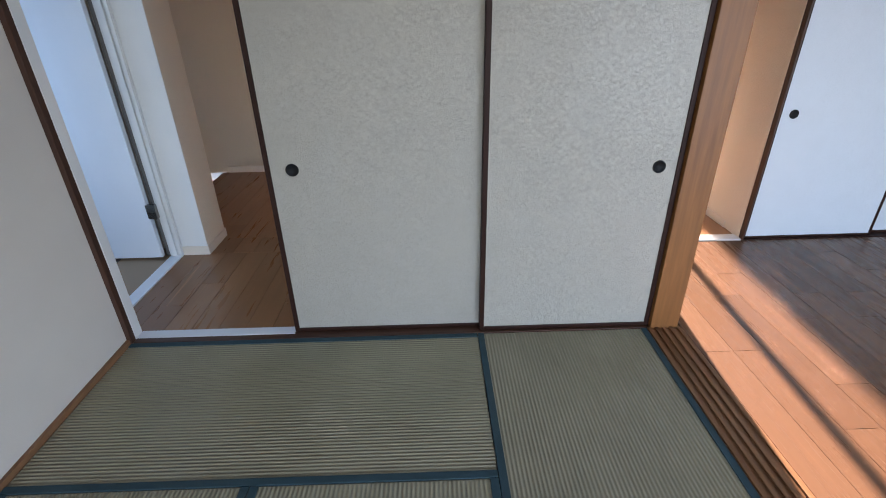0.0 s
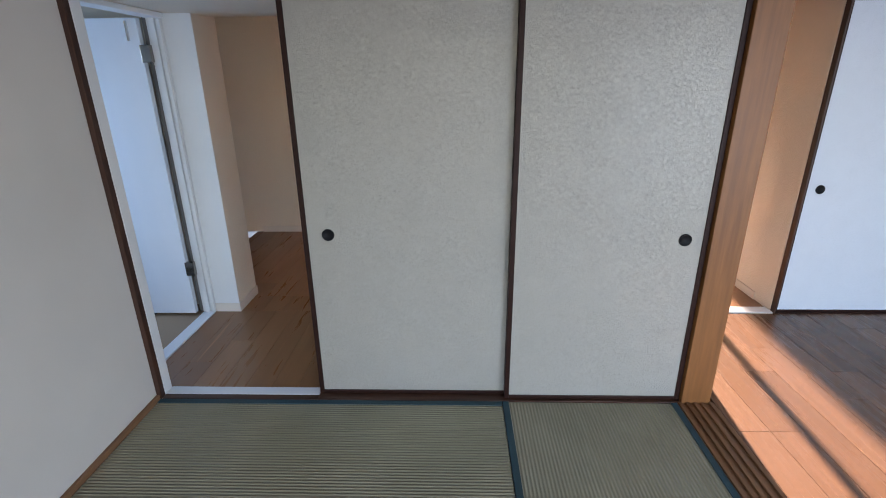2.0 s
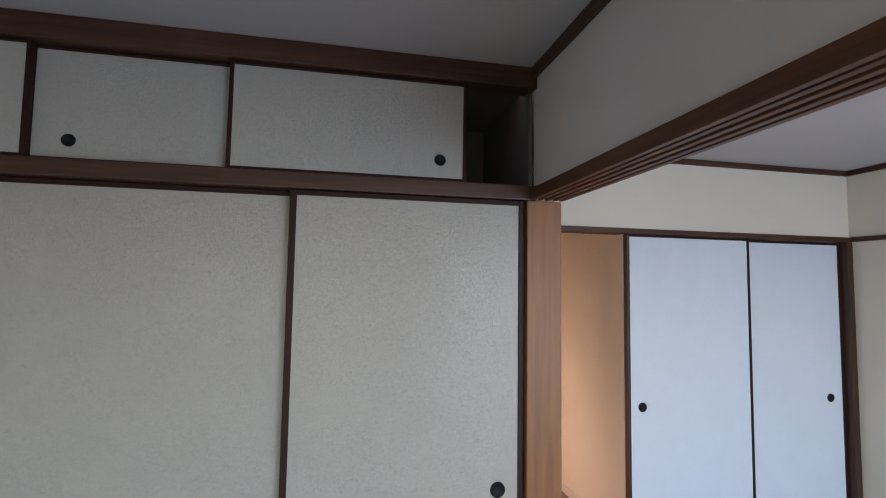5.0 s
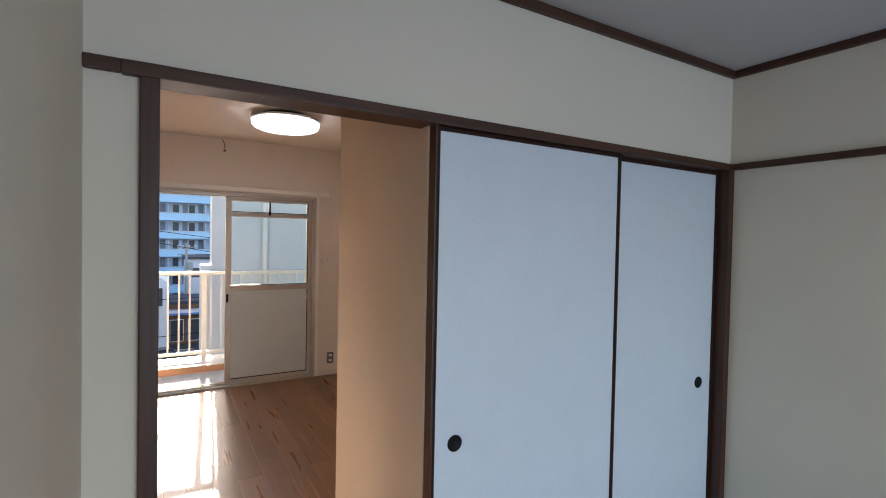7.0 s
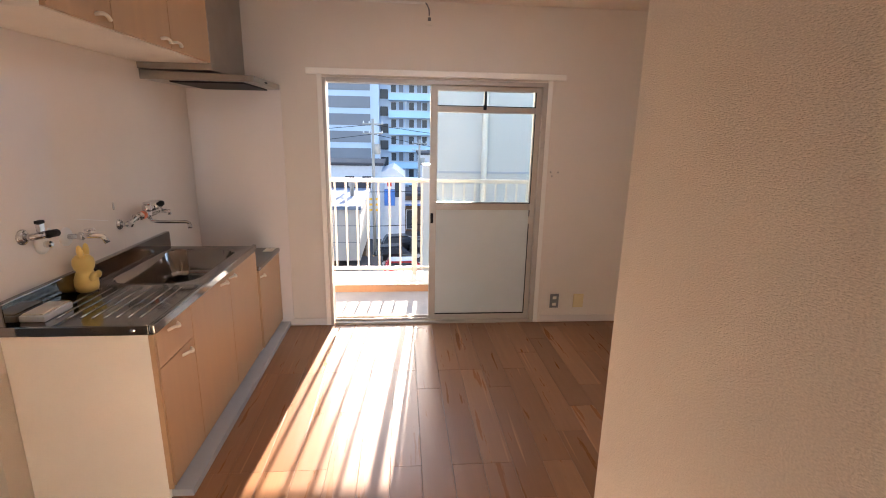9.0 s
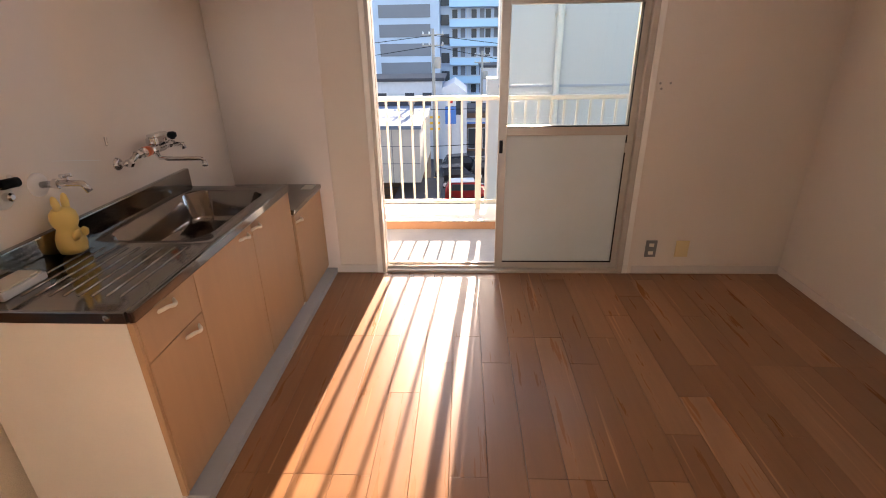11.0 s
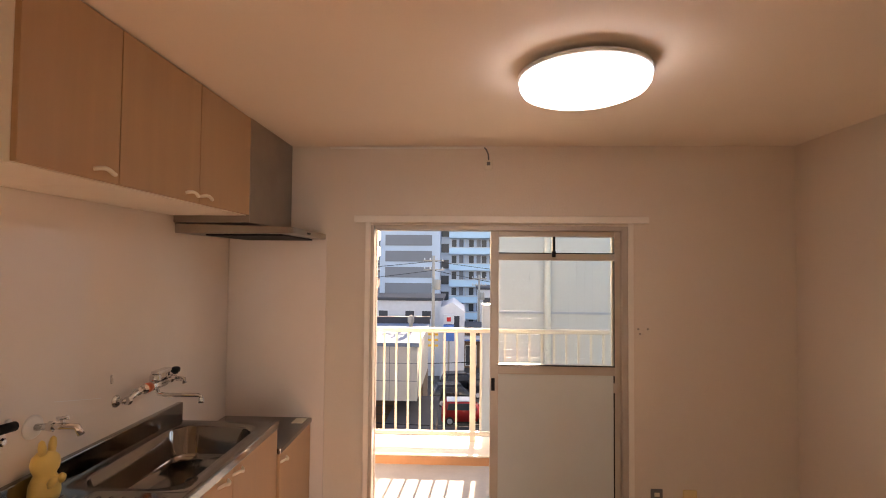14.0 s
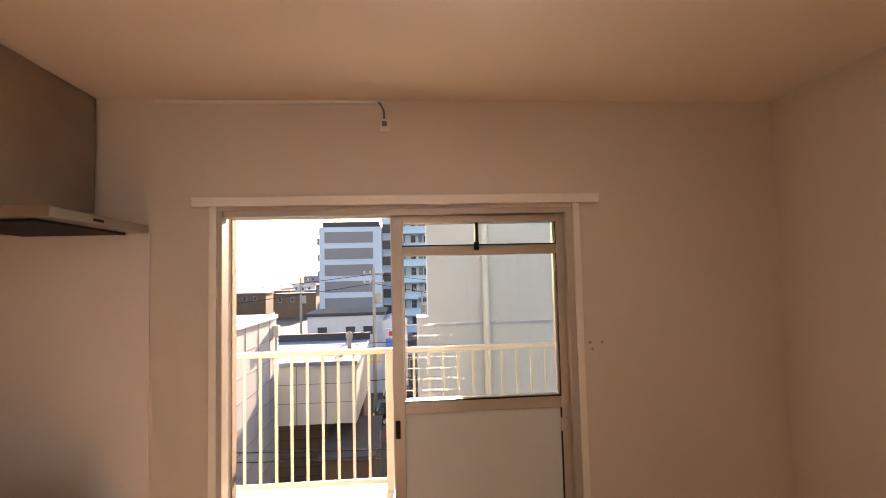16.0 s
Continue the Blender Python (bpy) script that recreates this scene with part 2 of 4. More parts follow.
M_DARKROOM = plain("dark_vinyl_floor", (0.06, 0.045, 0.04), 0.4)
M_CLOSET_DARK = plain("closet_plywood_darkened", (0.10, 0.085, 0.07), 0.8)
M_PLINTH = plain("grey_plinth", (0.40, 0.40, 0.41), 0.45)
M_OLDIVORY = plain("yellowed_plastic", (0.72, 0.56, 0.28), 0.4)
M_OUTLET = plain("grey_outlet", (0.16, 0.15, 0.14), 0.4)
m_, nt_, b_ = material("lamp_diffuser", 0.4)
b_.inputs["Base Color"].default_value = (0.9, 0.9, 0.9, 1)
b_.inputs["Emission Color"].default_value = (0.84, 0.90, 1.0, 1)
b_.inputs["Emission Strength"].default_value = 0.95
M_LAMP = m_

# ---- building blocks ----


def box(bm, x0, x1, y0, y1, z0, z1, bevel=0.0):
    r = bmesh.ops.create_cube(bm, size=1.0)
    vs = r["verts"]
    for v in vs:
        v.co = ((x0 + x1) / 2 + v.co.x * (x1 - x0), (y0 + y1) / 2 + v.co.y * (y1 - y0), (z0 + z1) / 2 + v.co.z * (z1 - z0))
    if bevel:
        es = list({e for v in vs for e in v.link_edges})
        bmesh.ops.bevel(bm, geom=es, offset=bevel, segments=2, affect="EDGES", profile=0.6)
    return bm


def boxes(*dims, bevel=0.0):
    bm = bmesh.new()
    for d in dims:
        box(bm, *d, bevel=bevel)
    return bm


def tube(bm, pts, r, n=10):
    """A round rod along a line of points."""
    rings = []
    pts = [Vector(p) for p in pts]
    for i, p in enumerate(pts):
        d = (pts[min(i + 1, len(pts) - 1)] - pts[max(i - 1, 0)]).normalized()
        a = d.orthogonal().normalized() if abs(d.z) > 0.9 else d.cross(Vector((0, 0, 1))).normalized()
        b2 = d.cross(a)
        rings.append([bm.verts.new(p + (a * math.cos(k * math.tau / n) + b2 * math.sin(k * math.tau / n)) * r) for k in range(n)])
    for A, B in zip(rings, rings[1:]):
        for k in range(n):
            bm.faces.new((A[k], A[(k + 1) % n], B[(k + 1) % n], B[k]))
    bm.faces.new(rings[0])
    bm.faces.new(rings[-1][::-1])
    return bm


def lathe(bm, profile, m=None, n=28):
    """A turned body: (radius, height) pairs about z, laid into the pose m."""
    m = m or Matrix()
    rings = [[bm.verts.new(m @ Vector((max(r, 1e-4) * math.cos(k * math.tau / n), max(r, 1e-4) * math.sin(k * math.tau / n), h))) for k in range(n)] for r, h in profile]
    for A, B in zip(rings, rings[1:]):
        for k in range(n):
            bm.faces.new((A[k], A[(k + 1) % n], B[(k + 1) % n], B[k]))
    bm.faces.new(rings[0][::-1])
    bm.faces.new(rings[-1])
    return bm


def mesh_of(name, bm, mat, smooth=False):
    bmesh.ops.recalc_face_normals(bm, faces=bm.faces)
    me = bpy.data.meshes.new(name)
    bm.to_mesh(me)
    bm.free()
    me.materials.append(mat)
    if smooth:
        for p in me.polygons:
            p.use_smooth = True
    return me


def part(name, bm, mat, parent=None, label="", smooth=False):
    ob = new(name, mesh_of(name, bm, mat, smooth))
    if parent:
        ob.parent = parent
    if label:
        ob["label"] = label
    return ob


def structure(name, bm, mat, label, category="wall"):
    return tagged(part(name, bm, mat), label, category, kind="structure")


def thing(name, at, label, category, group="", kind=""):
    ob = new(name)
    ob.location = at
    return tagged(ob, label, category, group, kind)


def under(parent, name, bm, mat, label="", smooth=False):
    """A part of a thing, drawn in world measures, hung under an Empty."""
    ob = part(name, bm, mat, parent, label, smooth)
    p = parent
    off = Vector((0, 0, 0))
    while p:
        off += p.location
        p = p.parent
    ob.matrix_basis = Matrix.Translation(-off)
    return ob

# ---- structure: room one (tatami), room two, hall, kitchen ----
H1, H2, HK = 2.331, 2.31, 2.385
KAM = 1.83            # underside of the door head beams
Y2 = 0.907            # north wall of room two
YK = 4.59             # window wall of the kitchen
XE = 5.18             # east walls
XC = 2.55             # east side of room one

structure("wall_room_one_west", boxes((-0.12, 0.0, -3.5, 0.0, 0, H1)), M_WALL1, "pale grey sand-textured plaster wall beside the tatami")
structure("ceiling_room_one", boxes((-0.12, XC + 0.04, -3.5, 0.0, H1, H1 + 0.1)), M_CEIL0, "papered ceiling, darkened in colour to tone down the window light", "ceiling")
structure("ceiling_room_two", boxes((XC + 0.04, XE + 0.12, -3.5, Y2, H2, H2 + 0.12)), M_CEIL1, "pale white papered ceiling", "ceiling")
structure("ceiling_kitchen", boxes((-2.0, XE + 0.12, Y2 + 0.1, YK, HK, HK + 0.1)), M_CEILK, "warm cream papered kitchen ceiling", "ceiling")
structure("wall_above_sliding_doors", boxes((XC, XC + 0.08, -3.3, 0.0, 1.875, H1)), M_WALL1, "pale plaster wall strip above the sliding-door opening")
structure("wall_room_two_east", boxes((XE - 0.015, XE + 0.12, -3.5, Y2, 0, H2)), M_WALL2, "cream plaster wall")
structure("wall_room_two_north", boxes((XC + 0.08, XE - 0.015, Y2, Y2 + 0.08, 1.86, H2), (XC + 0.08, 2.735, Y2, Y2 + 0.08, 0, 1.86)), M_WALL2, "cream plaster wall above and beside the passage")
structure("wall_closet_east", boxes((XC + 0.01, XC + 0.08, 0.0, Y2, 0, H2)), M_WALL2, "cream plaster wall on the side of the closet")
structure("wall_passage_west", boxes((0.86, 2.765, Y2 + 0.081, 1.10, 0, HK)), M_PAPER, "cream embossed wallpaper wall behind the closet")
structure("wall_passage_east", boxes((2.766, 3.4995, Y2 + 0.081, 1.09, 1.90, HK), (3.50, 3.56, Y2 + 0.021, 1.785, 0, HK), (3.56, XE, 1.70, 1.785, 0, HK)), M_PAPER, "cream embossed wallpaper wall beside the passage")
structure("wall_kitchen_east", boxes((XE + 0.03, XE + 0.15, 1.70, YK, 0, HK)), M_PAPER, "warm cream wallpaper wall of the kitchen")
structure("wall_kitchen_west", boxes((1.48, 1.60, 2.65, YK, 0, HK)), M_PAPER, "cream wall behind the kitchen units")
structure("wall_hall_north", boxes((-2.0, 1.48, 2.65, 2.75, 0, HK)), M_PAPER, "cream wallpaper wall of the hall")
structure("wall_hall_west", boxes((-2.1, -2.0, 1.0, 2.75, -0.2, HK)), M_PAPER, "cream wallpaper wall at the entrance")
structure("wall_stub", boxes((-0.15, 0.012, 0.905, 1.18, 0, HK)), M_PAPER, "cream wallpaper wall end beside the white door")
structure("wall_washroom", boxes((-1.5, -0.15, 1.0, 1.135, 0, HK), (-1.6, -1.5, 0, 0.12, 0, HK), (-1.6, -1.5, 0.82, 1.135, 0, HK), (-1.6, -1.5, 0.12, 0.82, 0, 0.5), (-1.6, -1.5, 0.12, 0.82, 1.7, HK), (-1.5, -0.16, -0.1, 0.02, 0, HK), (-1.6, -0.12, 0, 1.135, HK, HK + 0.05)), M_PAPER, "pale walls of the small room behind the white door")
structure("wall_gap_lintel", boxes((-0.12, 0.86, 0.06, 1.10, 1.80, HK)), M_PAPER, "cream wallpapered lintel over the gap to the hall")
structure("wall_closet_west", boxes((0.795, 0.829, 0.10, Y2 + 0.08, 0, 1.80)), M_PAPER, "cream wallpaper wall on the hall side of the closet")
# window wall of the kitchen with the balcony door's opening
WX0, WX1, WZ1 = 2.537, 4.172, 1.870
structure("wall_kitchen_north", boxes((1.48, WX0, YK, YK + 0.16, -0.3, HK + 0.1), (WX1, XE + 0.15, YK, YK + 0.16, -0.3, HK + 0.1), (WX0, WX1, YK, YK + 0.16, WZ1, HK + 0.1)), M_PAPER, "warm cream wallpaper wall round the balcony door")
# back walls with their windows, behind the walk
structure("wall_room_one_south", boxes((-0.12, 0.30, -3.5, -3.4, 0, H1), (2.46, XC + 0.04, -3.5, -3.4, 0, H1), (0.30, 2.46, -3.5, -3.4, 1.9, H1)), M_WALL1, "pale plaster wall with a wide window")
structure("wall_room_two_south", boxes((XC + 0.04, 2.9, -3.5, -3.4, 0, H2), (4.9, XE + 0.12, -3.5, -3.4, 0, H2), (2.9, 4.9, -3.5, -3.4, 1.9, H2)), M_WALL2, "cream plaster wall with a wide window")
structure("wall_between_rooms", boxes((XC, XC + 0.08, -3.4, -3.3, 0, H1)), M_WALL1, "plaster wall end between the rooms")

# floors below the boards and mats
structure("floor_slab", boxes((-0.12, XC, -3.5, 0.0, -0.2, -0.05), (XC, XE + 0.15, -3.5, YK, -0.2, -0.012), (-0.55, XC, 0.0, YK, -0.2, -0.012)), M_GROOVE, "dark floor joints under the boards", "floor")
structure("floor_washroom", boxes((-1.6, -0.16, 0.02, 1.0, -0.1, -0.02)), M_DARKROOM, "dark vinyl floor behind the white door", "floor")
structure("floor_entrance", boxes((-2.0, -0.56, 1.135, 2.65, -0.25, -0.16)), M_DARKROOM, "dark sunken entrance floor", "floor")

# ---- room one woodwork ----
structure("trim_ceiling_room_one_west", boxes((0.0, 0.022, -3.4, -0.03, H1 - 0.04, H1 - 0.001), bevel=0.003), M_DARKWOOD_Y, "dark-stained wooden ceiling moulding", "trim")
structure("trim_ceiling_room_one_east", boxes((XC - 0.022, XC, -3.4, -0.03, H1 - 0.04, H1 - 0.001), bevel=0.003), M_DARKWOOD_Y, "dark-stained wooden ceiling moulding", "trim")
structure("trim_rail_room_one_west", boxes((0.0, 0.024, -3.4, -0.03, 1.838, 1.872), bevel=0.003), M_DARKWOOD_Y, "dark-stained picture rail on the plaster wall", "trim")
structure("trim_post_west", boxes((-0.012, 0.022, -0.028, 0.004, 0, H1 - 0.001), bevel=0.003), M_DARKWOOD, "dark-stained upright in the room corner", "trim")
structure("trim_beam_head", boxes((0.0, XC, -0.028, 0.09, KAM, 1.884), bevel=0.004), M_DARKWOOD_X, "dark-stained wooden head beam over the sliding screens", "trim")
structure("trim_beam_top", boxes((0.024, XC, -0.028, 0.06, 2.25, H1 - 0.002), bevel=0.004), M_DARKWOOD_X, "dark-stained wooden beam under the ceiling", "trim")
structure("post_corner", boxes((2.512, 2.645, -0.030, 0.10, 0, 1.828), bevel=0.004), M_POST, "orange-brown pine corner post between the rooms", "post")
structure("trim_sill_closet", boxes((0.024, 0.785, -0.026, 0.008, -0.04, 0.004), (0.785, 2.512, -0.026, 0.09, -0.04, 0.004), bevel=0.002), M_DARKWOOD_X, "dark wooden sill under the sliding screens", "trim")
structure("trim_sill_white", boxes((0.024, 0.784, 0.0085, 0.065, -0.04, 0.006), bevel=0.002), M_WHITE, "white painted threshold to the hall", "trim")
structure("trim_skirting_west", boxes((0.0, 0.016, -3.4, -0.03, -0.01, 0.024), bevel=0.002), M_TRIM, "narrow wooden strip at the foot of the wall", "trim")

# grooved sill and head rail between the rooms
bm = bmesh.new()
y0, y1 = -3.3, -0.031
box(bm, 2.495, 2.668, y0, y1, -0.05, 0.000)
for a in (2.497, 2.533, 2.567, 2.601, 2.640):
    box(bm, a, a + 0.018, y0, y1, 0.0005, 0.009, bevel=0.0015)
structure("sill_between_rooms", bm, M_SILL, "worn wooden sill with three sliding grooves", "trim")
bm = bmesh.new()
for a in (2.530, 2.555, 2.585, 2.615, 2.640):
    box(bm, a - 0.006, a + 0.010, -3.3, -0.031, KAM, 1.873, bevel=0.0015)
box(bm, 2.526, 2.652, -3.3, -0.031, 1.862, 1.8735)
structure("head_rail_between_rooms", bm, timber("head_rail_wood", (0.06, 0.024, 0.011), (0.16, 0.066, 0.030), 1), "dark wooden head rail with three sliding grooves", "trim")

# closet inside; its darkness is put into the lining's colour
structure("closet_inside", boxes((0.83, 0.86, 0.10, Y2 + 0.08, 0, HK), (0.0, XC, 0.62, 0.64, 1.885, 2.30), (0.0, XC, 0.10, 0.64, 2.28, 2.30), (2.535, 2.549, 0.02, 0.619, 1.885, 2.2795)), M_CLOSET_DARK, "plywood closet lining, coloured dark for the unlit inside", "closet")


def fusuma(name, x0, x1, y, z0, z1, pull_x, pull_z, paper, label, category="sliding screen", fr=0.022, pull_r=0.027):
    """A paper screen in a lacquered frame with a round recessed pull."""
    t = thing(name, ((x0 + x1) / 2, y, z0), label, category, "paper sliding screens")
    under(t, "paper_panel", boxes((x0 + fr * 0.6, x1 - fr * 0.6, y - 0.007, y + 0.009, z0 + fr * 0.5, z1 - fr * 0.5)), paper)
    for a, b in ((x0, x0 + fr), (x1 - fr, x1)):
        under(t, "frame_stile", boxes((a, b, y - 0.012, y + 0.012, z0, z1), bevel=0.003), M_LACQUER)
    for a, b in ((z0, z0 + fr * 0.8), (z1 - fr * 0.8, z1)):
        under(t, "frame_rail", boxes((x0 + fr, x1 - fr, y - 0.011, y + 0.011, a, b), bevel=0.003), M_LACQUER)
    m = Matrix.Translation((pull_x, y - 0.007, pull_z)) @ pose(0, 0, 0, 90)
    bm = lathe(bmesh.new(), [(pull_r, 0), (pull_r, 0.004), (pull_r * 0.86, 0.005), (pull_r * 0.8, 0.0015), (0.001, 0.001)], m)
    under(t, "pull", bm, M_BLACK, "round black recessed pull", True)
    return t


fusuma("fusuma_screen", 0.785, 1.705, 0.036, 0.005, KAM - 0.002, 0.897, 0.819, M_FUSUMA, "pale grey-green paper sliding screen with dark lacquered frame")
fusuma("fusuma_screen", 1.683, 2.510, 0.004, 0.005, KAM - 0.002, 2.415, 0.805, M_FUSUMA, "pale grey-green paper sliding screen beside the pine post")
fusuma("upper_closet_screen", 0.026, 0.912, 0.004, 1.886, 2.249, 0.122, 1.966, M_FUSUMA, "small pale paper screen of the upper closet", fr=0.014, pull_r=0.020)
fusuma("upper_closet_screen", 0.895, 1.500, 0.034, 1.886, 2.249, 1.011, 1.952, M_FUSUMA, "small pale paper screen set back in the upper closet", fr=0.014, pull_r=0.020)
fusuma("upper_closet_screen", 1.478, 2.288, 0.004, 1.886, 2.249, 2.191, 1.961, M_FUSUMA, "small pale paper screen, slid aside to show a dark gap", fr=0.014, pull_r=0.020)

# ---- tatami ----


def tatami(x0, x1, y0, y1, axis, label):
    t = thing("tatami_mat", ((x0 + x1) / 2, (y0 + y1) / 2, -0.045), label, "tatami mat", "tatami mats of the room")
    g, h = 0.0015, 0.030
    under(t, "rush_surface", boxes((x0 + g, x1 - g, y0 + g, y1 - g, -0.045, 0.0), bevel=0.003), M_TATAMI_X if axis == 0 else M_TATAMI_Y)
    if axis == 0:
        strips = ((x0 + g, x1 - g, y0 + g, y0 + h), (x0 + g, x1 - g, y1 - h, y1 - g))
    else:
        strips = ((x0 + g, x0 + h, y0 + g, y1 - g), (x1 - h, x1 - g, y0 + g, y1 - g))
    for s in strips:
        under(t, "cloth_border", boxes((*s, -0.004, 0.0035), bevel=0.0015), M_HERI)
    return t


TL = "woven rush tatami mat with dark teal cloth borders"
tatami(0.016, 1.672, -0.822, -0.028, 0, TL + " by the screens")
tatami(1.672, 2.495, -1.655, -0.028, 1, TL + " by the sill")
tatami(0.016, 0.842, -2.45, -0.822, 1, TL + " along the wall")
tatami(0.842, 1.672, -2.45, -0.822, 1, TL)
tatami(0.016, 1.672, -3.4, -2.45, 0, TL + " by the window")
tatami(1.672, 2.495, -3.4, -1.655, 1, TL + " near the sill")

# ---- room two woodwork ----
structure("trim_ceiling_room_two_north", boxes((XC + 0.08, XE - 0.015, Y2 - 0.02, Y2, H2 - 0.035, H2 - 0.001), bevel=0.003), M_DARKWOOD_X, "dark-stained wooden ceiling moulding", "trim")
structure("trim_ceiling_room_two_east", boxes((XE - 0.035, XE - 0.015, -3.4, Y2 - 0.02, H2 - 0.035, H2 - 0.001), bevel=0.003), M_DARKWOOD_Y, "dark-stained wooden ceiling moulding", "trim")
structure("trim_head_room_two_north", boxes((2.70, XE - 0.015, Y2 - 0.022, Y2 + 0.078, KAM, 1.862), bevel=0.003), M_DARKWOOD_X, "dark-stained head beam over the passage and screens", "trim")
structure("trim_rail_room_two_east", boxes((XE - 0.037, XE - 0.015, -3.4, Y2 - 0.022, 1.832, 1.862), bevel=0.003), M_DARKWOOD_Y, "dark-stained picture rail", "trim")
structure("trim_rail_room_two_closet", boxes((XC + 0.08, 2.70, Y2 - 0.02, Y2, 1.832, 1.862), bevel=0.003), M_DARKWOOD_X, "dark-stained picture rail", "trim")
structure("post_passage_west", boxes((2.735, 2.775, Y2 - 0.022, Y2 + 0.08, 0, KAM), bevel=0.004), M_DARKWOOD, "dark-stained post beside the passage", "post")
structure("post_passage_east", boxes((3.503, 3.5125, Y2 - 0.022, Y2 + 0.02, 0, KAM), bevel=0.004), M_DARKWOOD, "dark-stained upright between passage and screens", "post")
structure("post_room_two_corner", boxes((5.120, XE - 0.015, Y2 - 0.022, Y2 + 0.08, 0, KAM), bevel=0.004), M_DARKWOOD, "dark-stained upright in the room corner", "post")
structure("trim_sill_passage", boxes((2.775, 3.505, Y2 - 0.01, Y2 + 0.07, -0.03, 0.005), bevel=0.002), M_WHITE, "pale threshold strip in the passage", "trim")
structure("trim_sill_room_two", boxes((3.513, 5.12, Y2 - 0.02, Y2 + 0.08, -0.03, 0.006), bevel=0.002), M_LACQUER, "dark sill under the blue-white screens", "trim")
fusuma("fusuma_screen", 3.513, 4.372, Y2 + 0.006, 0.007, KAM - 0.002, 3.606, 0.811, M_FUSUMA2, "smooth blue-white paper sliding screen in the second room", fr=0.017)
fusuma("fusuma_screen", 4.345, 5.120, Y2 + 0.038, 0.007, KAM - 0.002, 5.002, 0.812, M_FUSUMA2, "smooth blue-white paper sliding screen by the room corner")

# ---- hall: white door and its frame ----
d = tagged(new("door_1"), "white flush door standing open into a small room", "door", kind="structure")
d.location = (-0.16, 0.86, 0.0)
under(d, "door_leaf", boxes((-0.95, -0.262, 0.845, 0.88, 0.012, 1.775), bevel=0.003), M_DOOR)
for z in (0.28, 1.55):
    under(d, "hinge", boxes((-0.268, -0.212, 0.838, 0.866, z, z + 0.09), bevel=0.003), M_STEEL, "steel butt hinge")
under(d, "latch_hook", boxes((-0.325, -0.313, 0.835, 0.846, 1.66, 1.76), bevel=0.002), M_CHROME, "small hook near the top edge")
f = tagged(new("door_frame"), "white painted door frame with stepped mouldings", "door frame", kind="structure")
f.location = (-0.1, 0.4, 0)
under(f, "jamb_near", boxes((-0.13, 0.023, 0.0045, 0.062, 0, 1.829), bevel=0.004), M_WHITE)
under(f, "jamb_far", boxes((-0.232, -0.1505, 0.884, 0.985, 0, 1.80), (-0.212, -0.178, 0.866, 0.8835, 0, 1.80), (-0.168, -0.1505, 0.872, 0.8837, 0, 1.80), bevel=0.003), M_WHITE)
# dark grey block fills the gap, standing in for its shade
under(f, "rebate", boxes((-0.262, -0.2325, 0.90, 0.985, 0, 1.80)), M_OUTLET, "rebate behind the hinges, its shade put in as grey")
under(f, "head", boxes((-0.225, -0.13, 0.063, 0.883, 1.775, 1.799), bevel=0.004), M_WHITE)
under(f, "threshold", boxes((-0.225, -0.150, 0.063, 0.883, -0.03, 0.008), bevel=0.003), M_WHITE)
# white sheet added for the blue-white light on the wallpapered wall end
under(f, "wall_end_light_panel", boxes((-0.1495, 0.012, 0.8986, 0.9046, 0, 1.80)), M_WHITE, "added white sheet for the pale skylight on the wall end")
structure("baseboard_stub", boxes((-0.149, 0.019, 0.891, 0.8984, 0, 0.06), (0.0122, 0.019, 0.8985, 1.186, 0, 0.06), bevel=0.002), M_BASE, "cream vinyl skirting round the wall end", "baseboard")
structure("baseboard_hall", boxes((-0.50, 1.478, 2.640, 2.6495, 0, 0.06), (-2.0, -0.56, 2.640, 2.6495, -0.16, -0.08), bevel=0.002), M_BASE, "cream vinyl skirting of the hall", "baseboard")
structure("trim_entrance_step", boxes((-0.56, -0.50, 1.136, 2.639, -0.16, 0.003), bevel=0.003), M_SILL, "wooden nosing of the entrance step", "trim")
s = thing("light_switch", (0.03, 2.648, 1.2), "ivory wall switch plate on the hall wall", "switch")
under(s, "plate", boxes((0.0, 0.07, 2.641, 2.6498, 1.14, 1.26), bevel=0.003), M_IVORY)
under(s, "rocker", boxes((0.02, 0.05, 2.637, 2.6408, 1.175, 1.225), bevel=0.002), M_WHITE)

# ---- kitchen: skirting, panels, window ----
structure("baseboard_kitchen_north", boxes((2.225, 2.51, YK - 0.008, YK - 0.0005, 0, 0.055), (4.235, XE + 0.028, YK - 0.008, YK - 0.0005, 0, 0.055), bevel=0.002), M_BASE, "cream vinyl skirting under the window wall", "baseboard")
structure("baseboard_kitchen_east", boxes((XE + 0.021, XE + 0.0295, 1.752, YK - 0.009, 0, 0.055), bevel=0.002), M_BASE, "cream vinyl skirting of the kitchen", "baseboard")
structure("baseboard_passage", boxes((3.492, 3.4995, 1.095, 1.785, 0, 0.055), bevel=0.002), M_BASE, "cream vinyl skirting of the passage", "baseboard")
structure("wall_panel_west", boxes((1.6005, 1.606, 2.66, YK - 0.007, 0.60, 1.865), bevel=0.001), M_PANEL, "glossy cream kitchen wall panel behind the taps", "wall panel")
structure("wall_panel_north", boxes((1.607, 2.248, YK - 0.0065, YK - 0.0005, 0.0, 1.80), bevel=0.001), M_PANEL, "glossy cream kitchen wall panel beside the stove stand", "wall panel")

